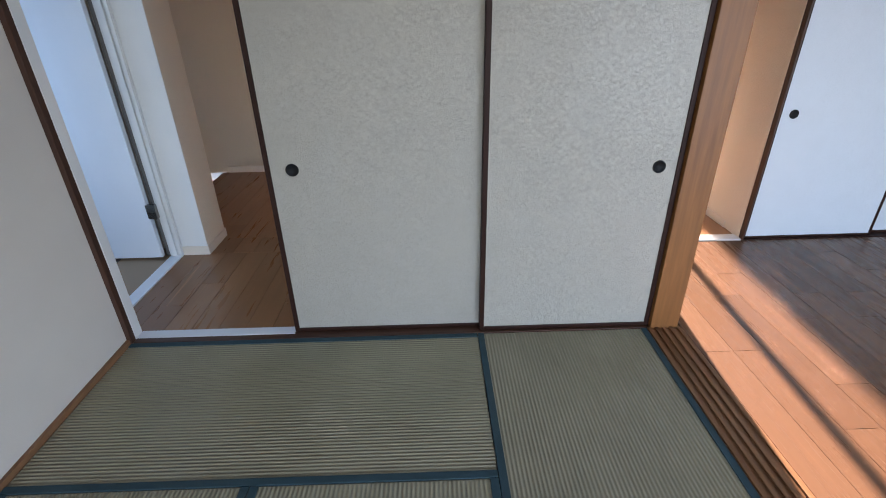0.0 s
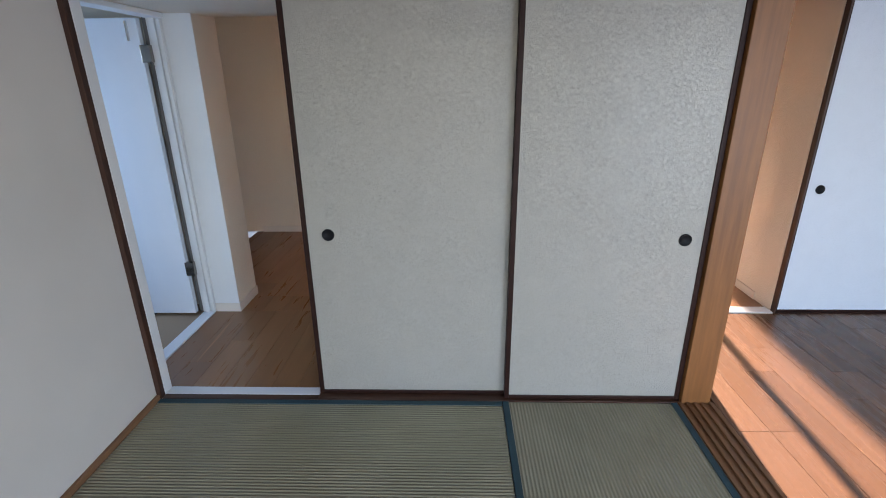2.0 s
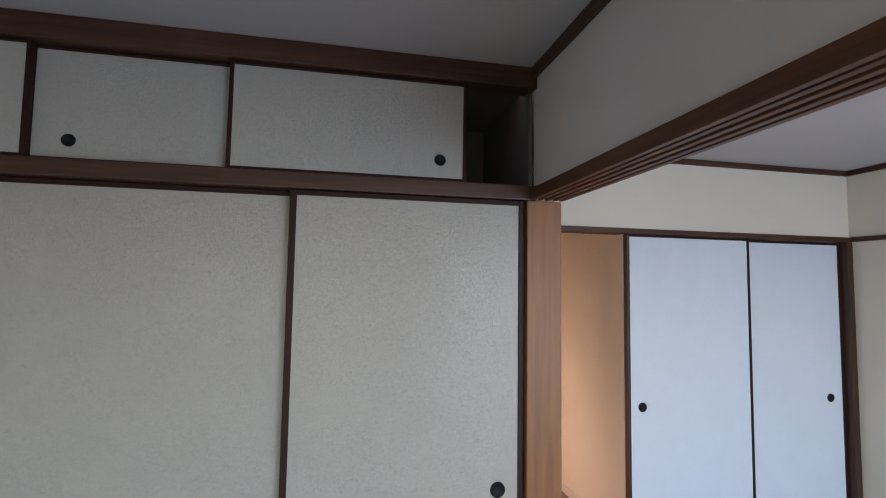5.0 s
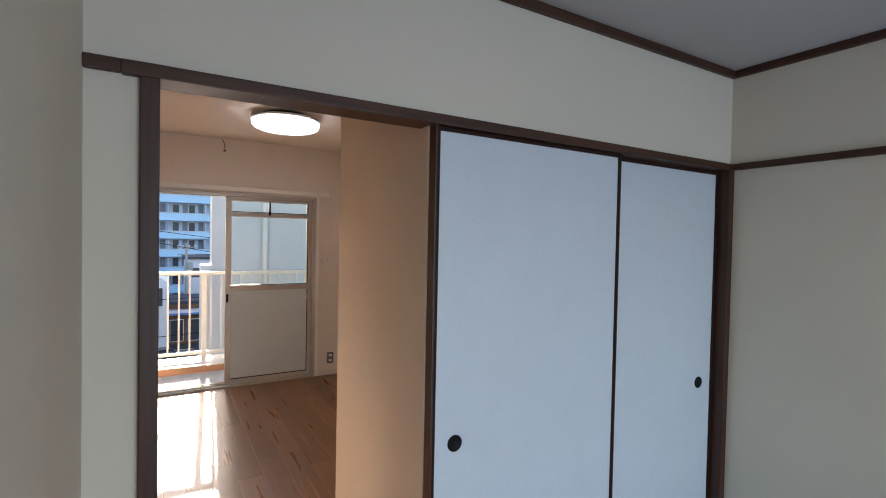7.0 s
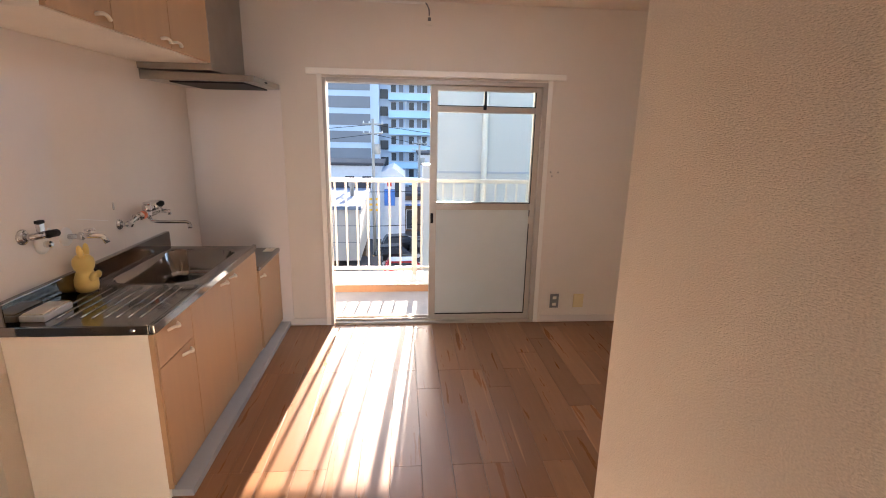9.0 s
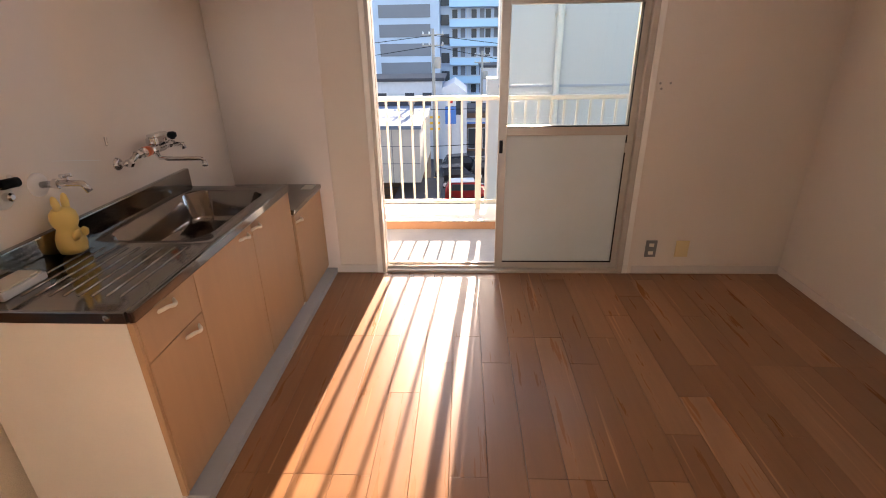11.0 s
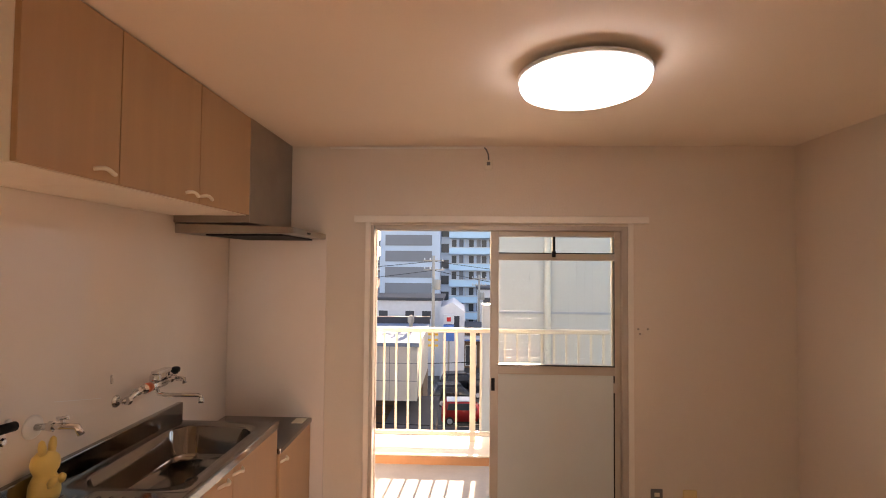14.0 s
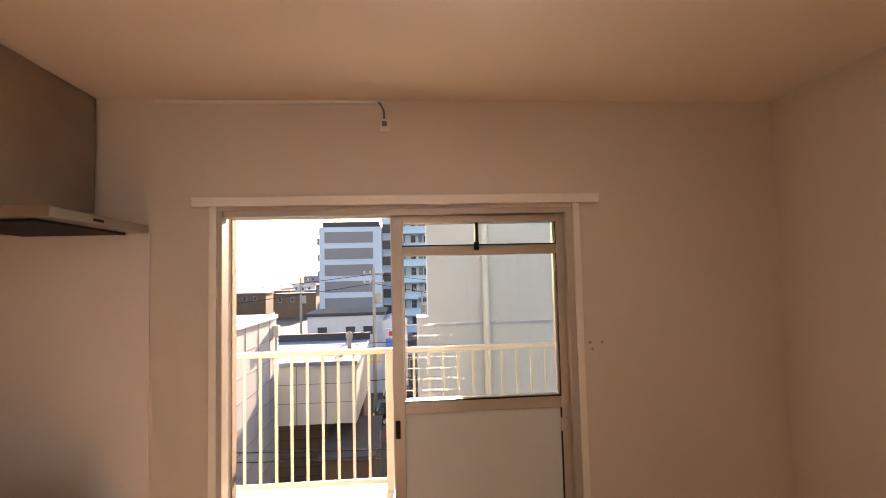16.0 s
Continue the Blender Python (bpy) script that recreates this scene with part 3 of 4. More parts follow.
w = tagged(new("window_1"), "beige aluminium sliding balcony door, one half open", "sliding door", kind="structure")
w.location = ((WX0 + WX1) / 2, YK, 0)
FZ = 0.03
under(w, "frame_side", boxes((WX0, WX0 + 0.022, YK - 0.012, YK + 0.07, 0.0, WZ1), bevel=0.003), M_ALU)
under(w, "frame_side", boxes((WX1 - 0.035, WX1, YK - 0.012, YK + 0.12, 0.0, WZ1), bevel=0.003), M_ALU)
under(w, "frame_head", boxes((WX0 + 0.028, WX1 - 0.035, YK - 0.012, YK + 0.12, WZ1 - 0.028, WZ1), bevel=0.003), M_ALU)
under(w, "frame_sill", boxes((WX0 + 0.028, WX1 - 0.035, YK - 0.012, YK + 0.14, -0.03, FZ - 0.012), (WX0 + 0.028, WX1 - 0.035, YK + 0.03, YK + 0.038, FZ - 0.0125, FZ + 0.004), (WX0 + 0.028, WX1 - 0.035, YK + 0.085, YK + 0.093, FZ - 0.0125, FZ + 0.004), bevel=0.002), M_ALU)
under(w, "casing", boxes((WX0 - 0.034, WX0 - 0.0005, YK - 0.016, YK - 0.0005, 0, WZ1 + 0.03), (WX1 + 0.0005, WX1 + 0.034, YK - 0.016, YK - 0.0005, 0, WZ1 + 0.03), bevel=0.003), M_LAMEND, "cream painted casing")


def sash(y, x0, x1, seen=True):
    s = new("sash")
    s.parent = w
    s.location = ((x0 + x1) / 2 - w.location.x, y - YK, 0)
    z0, z1 = FZ + 0.002, WZ1 - 0.03
    st = 0.052

    def bit(name, bm, mat, label=""):
        ob = part(name, bm, mat, s, label)
        ob.matrix_basis = Matrix.Translation(-(w.location + s.location))
        return ob
    bit("stile", boxes((x0, x0 + st, y - 0.014, y + 0.014, z0, z1), bevel=0.003), M_ALU)
    bit("stile", boxes((x1 - st * 0.75, x1, y - 0.014, y + 0.014, z0, z1), bevel=0.003), M_ALU)
    for a, b in ((z0, z0 + 0.035), (0.925, 0.978), (1.652, 1.695), (z1 - 0.035, z1)):
        bit("rail", boxes((x0 + st, x1 - st * 0.75, y - 0.013, y + 0.013, a, b), bevel=0.003), M_ALU)
    xm = (x0 + x1) / 2 - 0.005
    bit("mullion", boxes((xm - 0.007, xm + 0.007, y - 0.011, y + 0.011, 1.695, z1 - 0.035), bevel=0.002), M_BLACK if seen else M_ALU)
    for nm, mat, a, b in (("lower_pane", M_FROST, z0 + 0.035, 0.925), ("upper_pane", M_CLEAR, 0.978, 1.652), ("vent_pane", M_CLEAR, 1.695, z1 - 0.035)):
        p = bit(nm, boxes((x0 + st - 0.002, x1 - st * 0.75 + 0.002, y - 0.002, y + 0.002, a - 0.002, b + 0.002)), mat)
        if mat is M_CLEAR:
            p.visible_shadow = False
        if seen:
            bit("gasket", boxes((x0 + st, x1 - st * 0.75, y - 0.0145, y - 0.003, a, a + 0.006), (x1 - st * 0.75 - 0.005, x1 - st * 0.75, y - 0.0145, y - 0.003, a + 0.0062, b)), M_BLACK, "dark rubber gasket")
    if seen:
        bm = bmesh.new()
        for k in range(1, 15):
            xw = x0 + st + k * 0.05
            if xw < x1 - st * 0.75:
                box(bm, xw - 0.00022, xw + 0.00022, y + 0.0025, y + 0.0035, 0.978, 1.652)
        for k in range(1, 14):
            box(bm, x0 + st, x1 - st * 0.75, y + 0.0025, y + 0.0035, 0.978 + k * 0.05 - 0.00022, 0.978 + k * 0.05 + 0.00022)
        wm = bit("wire_mesh", bm, M_PLINTH, "fine wire mesh in the glass")
        wm["kind"] = "stuff"
        bit("pull_handle", boxes((x0 + 0.008, x0 + 0.03, y - 0.026, y - 0.0145, 0.82, 0.90), bevel=0.004), M_BLACK, "dark recessed pull")
        bit("crescent_lock", boxes((x1 - 0.05, x1 - 0.012, y - 0.028, y - 0.0145, 0.82, 0.88), bevel=0.005), M_ALU)
        bit("vent_latch", boxes((xm - 0.018, xm + 0.006, y - 0.03, y - 0.0135, 1.672, 1.712), bevel=0.004), M_BLACK, "black vent latch")


sash(YK + 0.034, 3.310, WX1 - 0.036)
sash(YK + 0.089, 3.318, WX1 - 0.036, False)
r = thing("curtain_rail", (3.365, YK - 0.02, 1.9), "cream painted curtain rail board over the balcony door", "curtain rail")
under(r, "board", boxes((2.431, 4.299, YK - 0.030, YK - 0.0005, 1.888, 1.932), bevel=0.004), M_LAMEND)
for x, z in ((4.236, 1.225), (4.247, 1.195), (4.295, 1.225)):
    bm = lathe(bmesh.new(), [(0.006, 0), (0.007, 0.004), (0.003, 0.006)], Matrix.Translation((x, YK - 0.0003, z)) @ pose(0, 0, 0, 90), 10)
    tagged(part("wall_screw", bm, M_STEELV, None, "", True), "rusty screw in the bare wallpapered wall", "screw", "screws in the wall")


def outlet(x, z, w_, h_, mat, slots, label, name="wall_outlet"):
    o = thing(name, (x, YK, z), label, "outlet")
    under(o, "cover_plate", boxes((x - w_ / 2, x + w_ / 2, YK - 0.010, YK - 0.0003, z - h_ / 2, z + h_ / 2), bevel=0.003), mat)
    for dz in slots:
        under(o, "socket", boxes((x - w_ * 0.22, x + w_ * 0.22, YK - 0.0135, YK - 0.0102, z + dz - 0.012, z + dz + 0.012), bevel=0.002), M_IVORY if mat is M_OUTLET else M_OUTLET)
    return o


outlet(4.343, 0.180, 0.072, 0.118, M_OUTLET, (-0.028, 0.028), "dark grey double socket low on the kitchen wall")
outlet(4.545, 0.180, 0.085, 0.115, M_OLDIVORY, (), "ivory blank cover plate low on the kitchen wall", "blank_plate")
j = outlet(3.292, 2.262, 0.052, 0.062, M_IVORY, (0.008,), "ivory ceiling-side socket with a cable running up", "cable_socket")
under(j, "cable", tube(bmesh.new(), [(3.292, YK - 0.008, 2.293), (3.290, YK - 0.010, 2.33), (3.276, YK - 0.010, 2.362), (3.262, YK - 0.010, 2.374)], 0.005), M_OUTLET, "dark cable", True)
c = thing("cable_duct", (2.76, YK, 2.37), "slim cream surface cable duct along the ceiling edge", "cable duct")
under(c, "duct", boxes((2.262, 3.268, YK - 0.014, YK - 0.0003, 2.366, 2.380), bevel=0.003), M_LAMEND)

# ---- kitchen units ----
X0, XF = 1.608, 2.155


def pull(parent, x, y, z, length=0.085, along="y"):
    """A bowed ivory cabinet handle on an east-facing front."""
    pts = []
    for i in range(9):
        u = i / 8
        bow = math.sin(u * math.pi) ** 0.6 * 0.024
        pts.append((x + bow, y + (u - 0.5) * length, z + 0.006 * math.sin(u * math.tau)))
    return under(parent, "handle", tube(bmesh.new(), pts, 0.007, 8), M_IVORY, "bowed ivory handle", True)


def front(parent, name, y0, y1, z0, z1, x, hy, hz):
    g = 0.0015
    under(parent, name, boxes((x - 0.018, x, y0 + g, y1 - g, z0 + g, z1 - g), bevel=0.0015), M_LAM)
    pull(parent, x - 0.003, hy, hz)


u = thing("sink_cabinet", (1.88, 3.4, 0), "maple-laminate sink cabinet with a drawer and three doors", "cabinet")
under(u, "body", boxes((X0, XF - 0.022, 2.744, 4.052, 0.0, 0.59), (X0, XF - 0.022, 2.744, 2.762, 0.59, 0.742), (X0, XF - 0.022, 4.04, 4.052, 0.59, 0.742)), M_LAMEND, "cream laminate carcass")
under(u, "end_edge", boxes((XF - 0.0215, XF - 0.002, 2.744, 2.755, 0.05, 0.742)), M_LAM)
front(u, "drawer_front", 2.757, 3.068, 0.592, 0.742, XF, 2.895, 0.715)
front(u, "door", 2.757, 3.068, 0.055, 0.590, XF, 2.99, 0.555)
front(u, "door", 3.070, 3.560, 0.055, 0.742, XF, 3.475, 0.712)
front(u, "door", 3.562, 4.050, 0.055, 0.742, XF, 3.60, 0.712)
structure("plinth_kitchen", boxes((XF - 0.0215, 2.222, 2.76, YK - 0.008, 0.0, 0.034), bevel=0.003), M_PLINTH, "pale grey plinth strip under the kitchen units", "plinth")

t = thing("sink_worktop", (1.88, 3.4, 0.75), "stainless steel sink top with basin and ribbed drainer", "sink")
NR = 40


def rounded(cx, cy, hx, hy, rad, z):
    pts = []
    for k in range(NR):
        a = k * math.tau / NR + math.tau / (2 * NR)
        ca, sa = math.cos(a), math.sin(a)
        px, py = (hx - rad) * (1 if ca > 0 else -1) + rad * ca, (hy - rad) * (1 if sa > 0 else -1) + rad * sa
        pts.append((cx + px, cy + py, z))
    return pts


def onto_rect(pts, x0, x1, y0, y1, cx, cy):
    out = []
    for px, py, pz in pts:
        dx, dy = px - cx, py - cy
        k = min(((x1 - cx) if dx > 0 else (x0 - cx)) / dx if abs(dx) > 1e-6 else 1e9, ((y1 - cy) if dy > 0 else (y0 - cy)) / dy if abs(dy) > 1e-6 else 1e9)
        out.append((cx + dx * k, cy + dy * k, pz))
    return out


bm = bmesh.new()
cx, cy, hx, hy = 1.872, 3.635, 0.213, 0.352
lip = rounded(cx, cy, hx, hy, 0.12, 0.776)
rings = [onto_rect(lip, X0 + 0.03, XF - 0.014, 3.255, 4.040, cx, cy), lip]
rings += [rounded(cx, cy, hx - 0.008, hy - 0.008, 0.115, 0.766), rounded(cx, cy, hx - 0.014, hy - 0.014, 0.11, 0.64), rounded(cx, cy, hx - 0.035, hy - 0.035, 0.10, 0.610), rounded(cx + 0.03, cy + 0.1, 0.05, 0.05, 0.049, 0.602)]
vr = [[bm.verts.new(p) for p in r] for r in rings]
for A, B in zip(vr, vr[1:]):
    for k in range(NR):
        bm.faces.new((A[k], A[(k + 1) % NR], B[(k + 1) % NR], B[k]))
bm.faces.new(vr[-1])
under(t, "basin", bm, M_STEEL, "deep rounded steel basin", True)
under(t, "drain_cover", lathe(bmesh.new(), [(0.052, 0), (0.052, 0.005), (0.044, 0.008), (0.01, 0.006)], Matrix.Translation((cx + 0.03, cy + 0.1, 0.603))), M_BLACK, "black rubber drain cover", True)
bm = boxes((X0 + 0.03, XF - 0.014, 2.75, 3.2548, 0.745, 0.776))
under(t, "far_edge", boxes((X0 + 0.03, XF - 0.014, 4.0402, 4.05, 0.745, 0.776)), M_STEEL)
under(t, "drainer", bm, M_STEEL)
for i in range(9):
    x = 1.70 + i * 0.045
    bm = bmesh.new()
    lathe(bm, [(0.0005, -0.19), (0.006, -0.185), (0.006, 0.185), (0.0005, 0.19)], Matrix.Translation((x, 3.03, 0.7745)) @ pose(0, 0, 0, 90), 10)
    under(t, "drainer_rib", bm, M_STEEL, "", True)
under(t, "front_edge", boxes((XF - 0.0138, XF + 0.008, 2.742, 4.055, 0.744, 0.786), bevel=0.006), M_STEEL)
under(t, "end_edge", boxes((X0, XF - 0.0142, 2.738, 2.7495, 0.744, 0.783), bevel=0.004), M_STEEL)
under(t, "backsplash", boxes((X0, X0 + 0.0295, 2.742, 4.055, 0.744, 0.872), bevel=0.005), M_STEEL)
under(t, "edge_screw", lathe(bmesh.new(), [(0.010, 0), (0.010, 0.003), (0.004, 0.005)], Matrix.Translation((XF - 0.07, 2.738, 0.764)) @ pose(0, 0, 0, 90), 12), M_CHROME)

g = thing("stove_stand", (1.9, 4.31, 0), "low maple-laminate stove stand with steel top", "cabinet")
under(g, "body", boxes((X0, 2.145, 4.062, YK - 0.010, 0.035, 0.605)), M_LAMEND)
front(g, "door", 4.062, YK - 0.012, 0.055, 0.602, 2.165, 4.12, 0.555)
under(g, "steel_top", boxes((X0, 2.173, 4.058, YK - 0.009, 0.606, 0.634), bevel=0.004), M_STEEL, "stainless steel top with a raised rim")
under(g, "notice_label", boxes((2.08, 2.15, 4.46, 4.56, 0.6342, 0.6352)), M_IVORY, "small pale printed sticker")

# wall cabinets
def wall_cabinet(y0, y1, doors, label):
    k = thing("wall_cabinet", (1.8, (y0 + y1) / 2, 1.86), label, "cabinet", "kitchen wall cabinets")
    under(k, "body", boxes((X0 - 0.002, 1.998, y0, y1, 1.866, HK - 0.003)), M_LAMEND)
    for a, b, hy_ in doors:
        front(k, "door", a, b, 1.868, HK - 0.006, 2.016, hy_, 1.90)
    return k


wall_cabinet(2.66, 3.018, ((2.66, 3.018, 2.955),), "single-door maple-laminate wall cabinet under the ceiling")
wall_cabinet(3.020, 3.965, ((3.020, 3.490, 3.435), (3.492, 3.965, 3.545)), "two-door maple-laminate wall cabinet next to the hood")

h = thing("range_hood", (1.9, 4.3, 1.75), "brushed steel range hood with a tall duct cover", "range hood")
under(h, "duct_cover", boxes((X0, 2.016, 3.970, YK - 0.012, 1.83, HK - 0.003), bevel=0.003), M_STEELV, "dark brushed steel box")
bm = bmesh.new()
box(bm, X0, 2.245, 3.985, YK - 0.010, 1.775, 1.828, bevel=0.004)
for v in bm.verts:
    if v.co.x > 2.1 and v.co.z > 1.80:
        v.co.z -= 0.018
under(h, "canopy", bm, M_STEELV, "slim steel canopy")
under(h, "filter_opening", boxes((1.75, 2.17, 4.03, 4.54, 1.765, 1.776), bevel=0.003), M_BLACK, "black filter opening")
under(h, "badge", boxes((2.2455, 2.247, 4.20, 4.26, 1.785, 1.795)), M_BLACK)

# taps and valves on the wall panel
XP = 1.606
def rosette(bm, y, z, r=0.028):
    lathe(bm, [(r, 0), (r, 0.004), (r * 0.75, 0.012), (r * 0.45, 0.014)], Matrix.Translation((XP, y, z)) @ pose(0, 0, 0, 0, 90, 0), 20)
    return bm


tp = thing("mixer_tap", (XP, 3.8, 1.01), "chrome wall-mounted mixer tap with a long spout", "tap")
under(tp, "rosette", rosette(bmesh.new(), 3.59, 1.005), M_CHROME, "", True)
under(tp, "rosette", rosette(bmesh.new(), 3.97, 1.025), M_CHROME, "", True)
under(tp, "inlet_pipe", tube(bmesh.new(), [(XP + 0.01, 3.59, 1.005), (XP + 0.04, 3.59, 1.005), (XP + 0.05, 3.61, 1.012), (XP + 0.055, 3.645, 1.03), (XP + 0.055, 3.68, 1.032), (XP + 0.055, 3.90, 1.032), (XP + 0.045, 3.95, 1.03), (XP + 0.01, 3.97, 1.025)], 0.012), M_CHROME, "", True)
for y_ in (3.598, 3.66, 3.905):
    under(tp, "union_nut", lathe(bmesh.new(), [(0.016, -0.010), (0.019, -0.008), (0.019, 0.008), (0.016, 0.010)], Matrix.Translation((XP + 0.05, y_, 1.03 if y_ > 3.62 else 1.006)) @ pose(0, 0, 0, 90), 6), M_CHROME)
under(tp, "body", tube(bmesh.new(), [(XP + 0.057, 3.69, 1.032), (XP + 0.057, 3.845, 1.032)], 0.022, 16), M_CHROME, "thick round chrome body", True)
under(tp, "cartridge", lathe(bmesh.new(), [(0.024, 0), (0.026, 0.01), (0.026, 0.030), (0.020, 0.036)], Matrix.Translation((XP + 0.06, 3.77, 1.048)), 18), M_CHROME, "", True)
under(tp, "lever", boxes((XP + 0.045, XP + 0.085, 3.755, 3.86, 1.085, 1.100), (XP + 0.045, XP + 0.085, 3.755, 3.775, 1.052, 1.0848), bevel=0.005), M_CHROME)
under(tp, "spout", tube(bmesh.new(), [(XP + 0.06, 3.78, 1.012), (XP + 0.075, 3.775, 0.990), (XP + 0.11, 3.775, 0.986), (XP + 0.255, 3.795, 0.982), (XP + 0.268, 3.797, 0.976), (XP + 0.270, 3.798, 0.955)], 0.0095), M_CHROME, "long slim spout", True)
under(tp, "outlet_nozzle", lathe(bmesh.new(), [(0.012, 0), (0.013, 0.004), (0.013, 0.022), (0.010, 0.026)], Matrix.Translation((XP + 0.270, 3.798, 0.945)), 14), M_CHROME, "", True)
under(tp, "hot_band", tube(bmesh.new(), [(XP + 0.057, 3.70, 1.032), (XP + 0.057, 3.735, 1.032)], 0.0228, 16), plain("orange_band", (0.55, 0.12, 0.04), 0.4), "orange marking band", True)
under(tp, "stop_knob", lathe(bmesh.new(), [(0.010, 0), (0.014, 0.006), (0.022, 0.012), (0.022, 0.03), (0.012, 0.036)], Matrix.Translation((XP + 0.045, 3.955, 1.044))), M_BLACK, "black stop knob", True)
under(tp, "branch_outlet", tube(bmesh.new(), [(XP + 0.045, 3.955, 1.02), (XP + 0.085, 3.965, 1.015), (XP + 0.088, 3.966, 0.995)], 0.012), M_CHROME, "", True)

tp = thing("wall_tap", (XP, 3.2, 1.03), "small chrome wall tap with a round white flange", "tap")
under(tp, "flange", rosette(bmesh.new(), 3.18, 1.03, 0.042), M_WHITE, "white round flange", True)
under(tp, "body", tube(bmesh.new(), [(XP + 0.01, 3.18, 1.03), (XP + 0.10, 3.20, 1.03), (XP + 0.14, 3.21, 1.025), (XP + 0.155, 3.213, 0.995)], 0.012), M_CHROME, "", True)
under(tp, "union_nut", lathe(bmesh.new(), [(0.016, -0.010), (0.019, -0.008), (0.019, 0.008), (0.016, 0.010)], Matrix.Translation((XP + 0.06, 3.191, 1.03)) @ pose(0, 0, 0, 0, 90, 0), 6), M_CHROME)
under(tp, "cross_handle", boxes((XP + 0.07, XP + 0.115, 3.196, 3.206, 1.052, 1.062), (XP + 0.088, XP + 0.098, 3.178, 3.224, 1.052, 1.062), (XP + 0.087, XP + 0.099, 3.195, 3.207, 1.035, 1.0535), bevel=0.003), M_CHROME)
tp = thing("gas_valve", (XP, 2.95, 1.08), "chrome gas valve with black knob and black hose end", "valve")
under(tp, "flange", rosette(bmesh.new(), 2.94, 1.08, 0.032), M_CHROME, "round chrome flange", True)
under(tp, "body", tube(bmesh.new(), [(XP + 0.01, 2.94, 1.08), (XP + 0.035, 2.945, 1.08), (XP + 0.045, 2.965, 1.08), (XP + 0.047, 3.00, 1.078)], 0.014), M_CHROME, "", True)
under(tp, "hose_end", tube(bmesh.new(), [(XP + 0.047, 3.001, 1.078), (XP + 0.048, 3.035, 1.076), (XP + 0.049, 3.062, 1.074)], 0.016), M_BLACK, "black hose end", True)
under(tp, "knob", boxes((XP + 0.040, XP + 0.056, 2.962, 2.992, 1.0945, 1.128), bevel=0.003), M_CHROME, "flat chrome lever")
under(tp, "knob_cap", boxes((XP + 0.038, XP + 0.058, 2.960, 2.994, 1.1285, 1.142), bevel=0.003), M_BLACK, "black lever cap")
tp = thing("pipe_stub", (XP, 3.04, 1.03), "capped chrome pipe stub with a white flange", "pipe stub")
under(tp, "flange", rosette(bmesh.new(), 3.035, 1.03, 0.042), M_WHITE, "white round flange", True)
under(tp, "cap", lathe(bmesh.new(), [(0.013, 0), (0.015, 0.004), (0.015, 0.022), (0.009, 0.028)], Matrix.Translation((XP + 0.014, 3.035, 1.03)) @ pose(0, 0, 0, 0, 90, 0), 8), M_CHROME)
hk = thing("wall_hook", (XP, 3.085, 1.08), "small white round hook cap on the panel", "hook")
under(hk, "cap", lathe(bmesh.new(), [(0.010, 0), (0.010, 0.006), (0.004, 0.012)], Matrix.Translation((XP, 3.085, 1.079)) @ pose(0, 0, 0, 0, 90, 0), 12), M_WHITE, "", True)

# plain figurine-shaped bottle on the drainer: one mesh
bm = bmesh.new()
m0 = Matrix.Translation((1.672, 3.165, 0.781))
lathe(bm, [(0.03, 0), (0.043, 0.006), (0.048, 0.03), (0.046, 0.06), (0.036, 0.085), (0.032, 0.095), (0.040, 0.11), (0.044, 0.13), (0.040, 0.152), (0.026, 0.168), (0.004, 0.172)], m0, 22)
for s_ in (-1, 1):
    lathe(bm, [(0.004, 0), (0.012, 0.012), (0.013, 0.035), (0.009, 0.055), (0.002, 0.062)], m0 @ pose(0.006, s_ * 0.018, 0.156, s_ * -6, 0, 0), 12)
    lathe(bm, [(0.003, 0), (0.013, 0.012), (0.014, 0.03), (0.004, 0.045)], m0 @ pose(0.036, s_ * 0.026, 0.055, s_ * 20, 25, 0), 10)
tagged(part("animal_figurine", bm, M_YELLOW, None, "", True), "yellow plastic long-eared animal figurine on the drainer", "figurine")
tr = thing("soap_tray", (1.69, 2.88, 0.777), "white plastic box with a grey lid on the drainer", "box")
under(tr, "box", boxes((1.641, 1.735, 2.80, 2.965, 0.777, 0.803), bevel=0.006), M_WHITE)
under(tr, "lid", boxes((1.649, 1.727, 2.808, 2.957, 0.8032, 0.809), bevel=0.002), M_IVORY)

# ---- ceiling lamp ----
LX, LY = 3.59, 3.36
la = thing("ceiling_lamp", (LX, LY, HK), "round white LED ceiling lamp, switched on", "ceiling lamp")
under(la, "mount", lathe(bmesh.new(), [(0.16, -0.045), (0.17, -0.03), (0.17, -0.001)], Matrix.Translation((LX, LY, HK))), M_BLACK, "dark mounting ring", True)
under(la, "rim", lathe(bmesh.new(), [(0.245, -0.050), (0.252, -0.046), (0.252, -0.034), (0.18, -0.030)], Matrix.Translation((LX, LY, HK)), 64), M_WHITE, "white rim", True)
under(la, "diffuser", lathe(bmesh.new(), [(0.02, -0.112), (0.14, -0.110), (0.205, -0.103), (0.232, -0.092), (0.243, -0.075), (0.246, -0.051)], Matrix.Translation((LX, LY, HK)), 64), M_LAMP, "glowing milky diffuser", True)

# small marks on the panel
sc = thing("panel_scratch", (XP, 3.35, 1.06), "thin pale scratch strip on the glossy panel", "scratch")
under(sc, "strip", tube(bmesh.new(), [(XP + 0.0005, 3.27, 1.093), (XP + 0.0005, 3.50, 1.043)], 0.0012, 6), M_WHITE)
cl = thing("wall_clip", (XP, 3.57, 1.12), "small chrome clip on the glossy panel", "clip")
under(cl, "clip_plate", boxes((XP, XP + 0.006, 3.552, 3.564, 1.09, 1.128), bevel=0.003), M_CHROME)

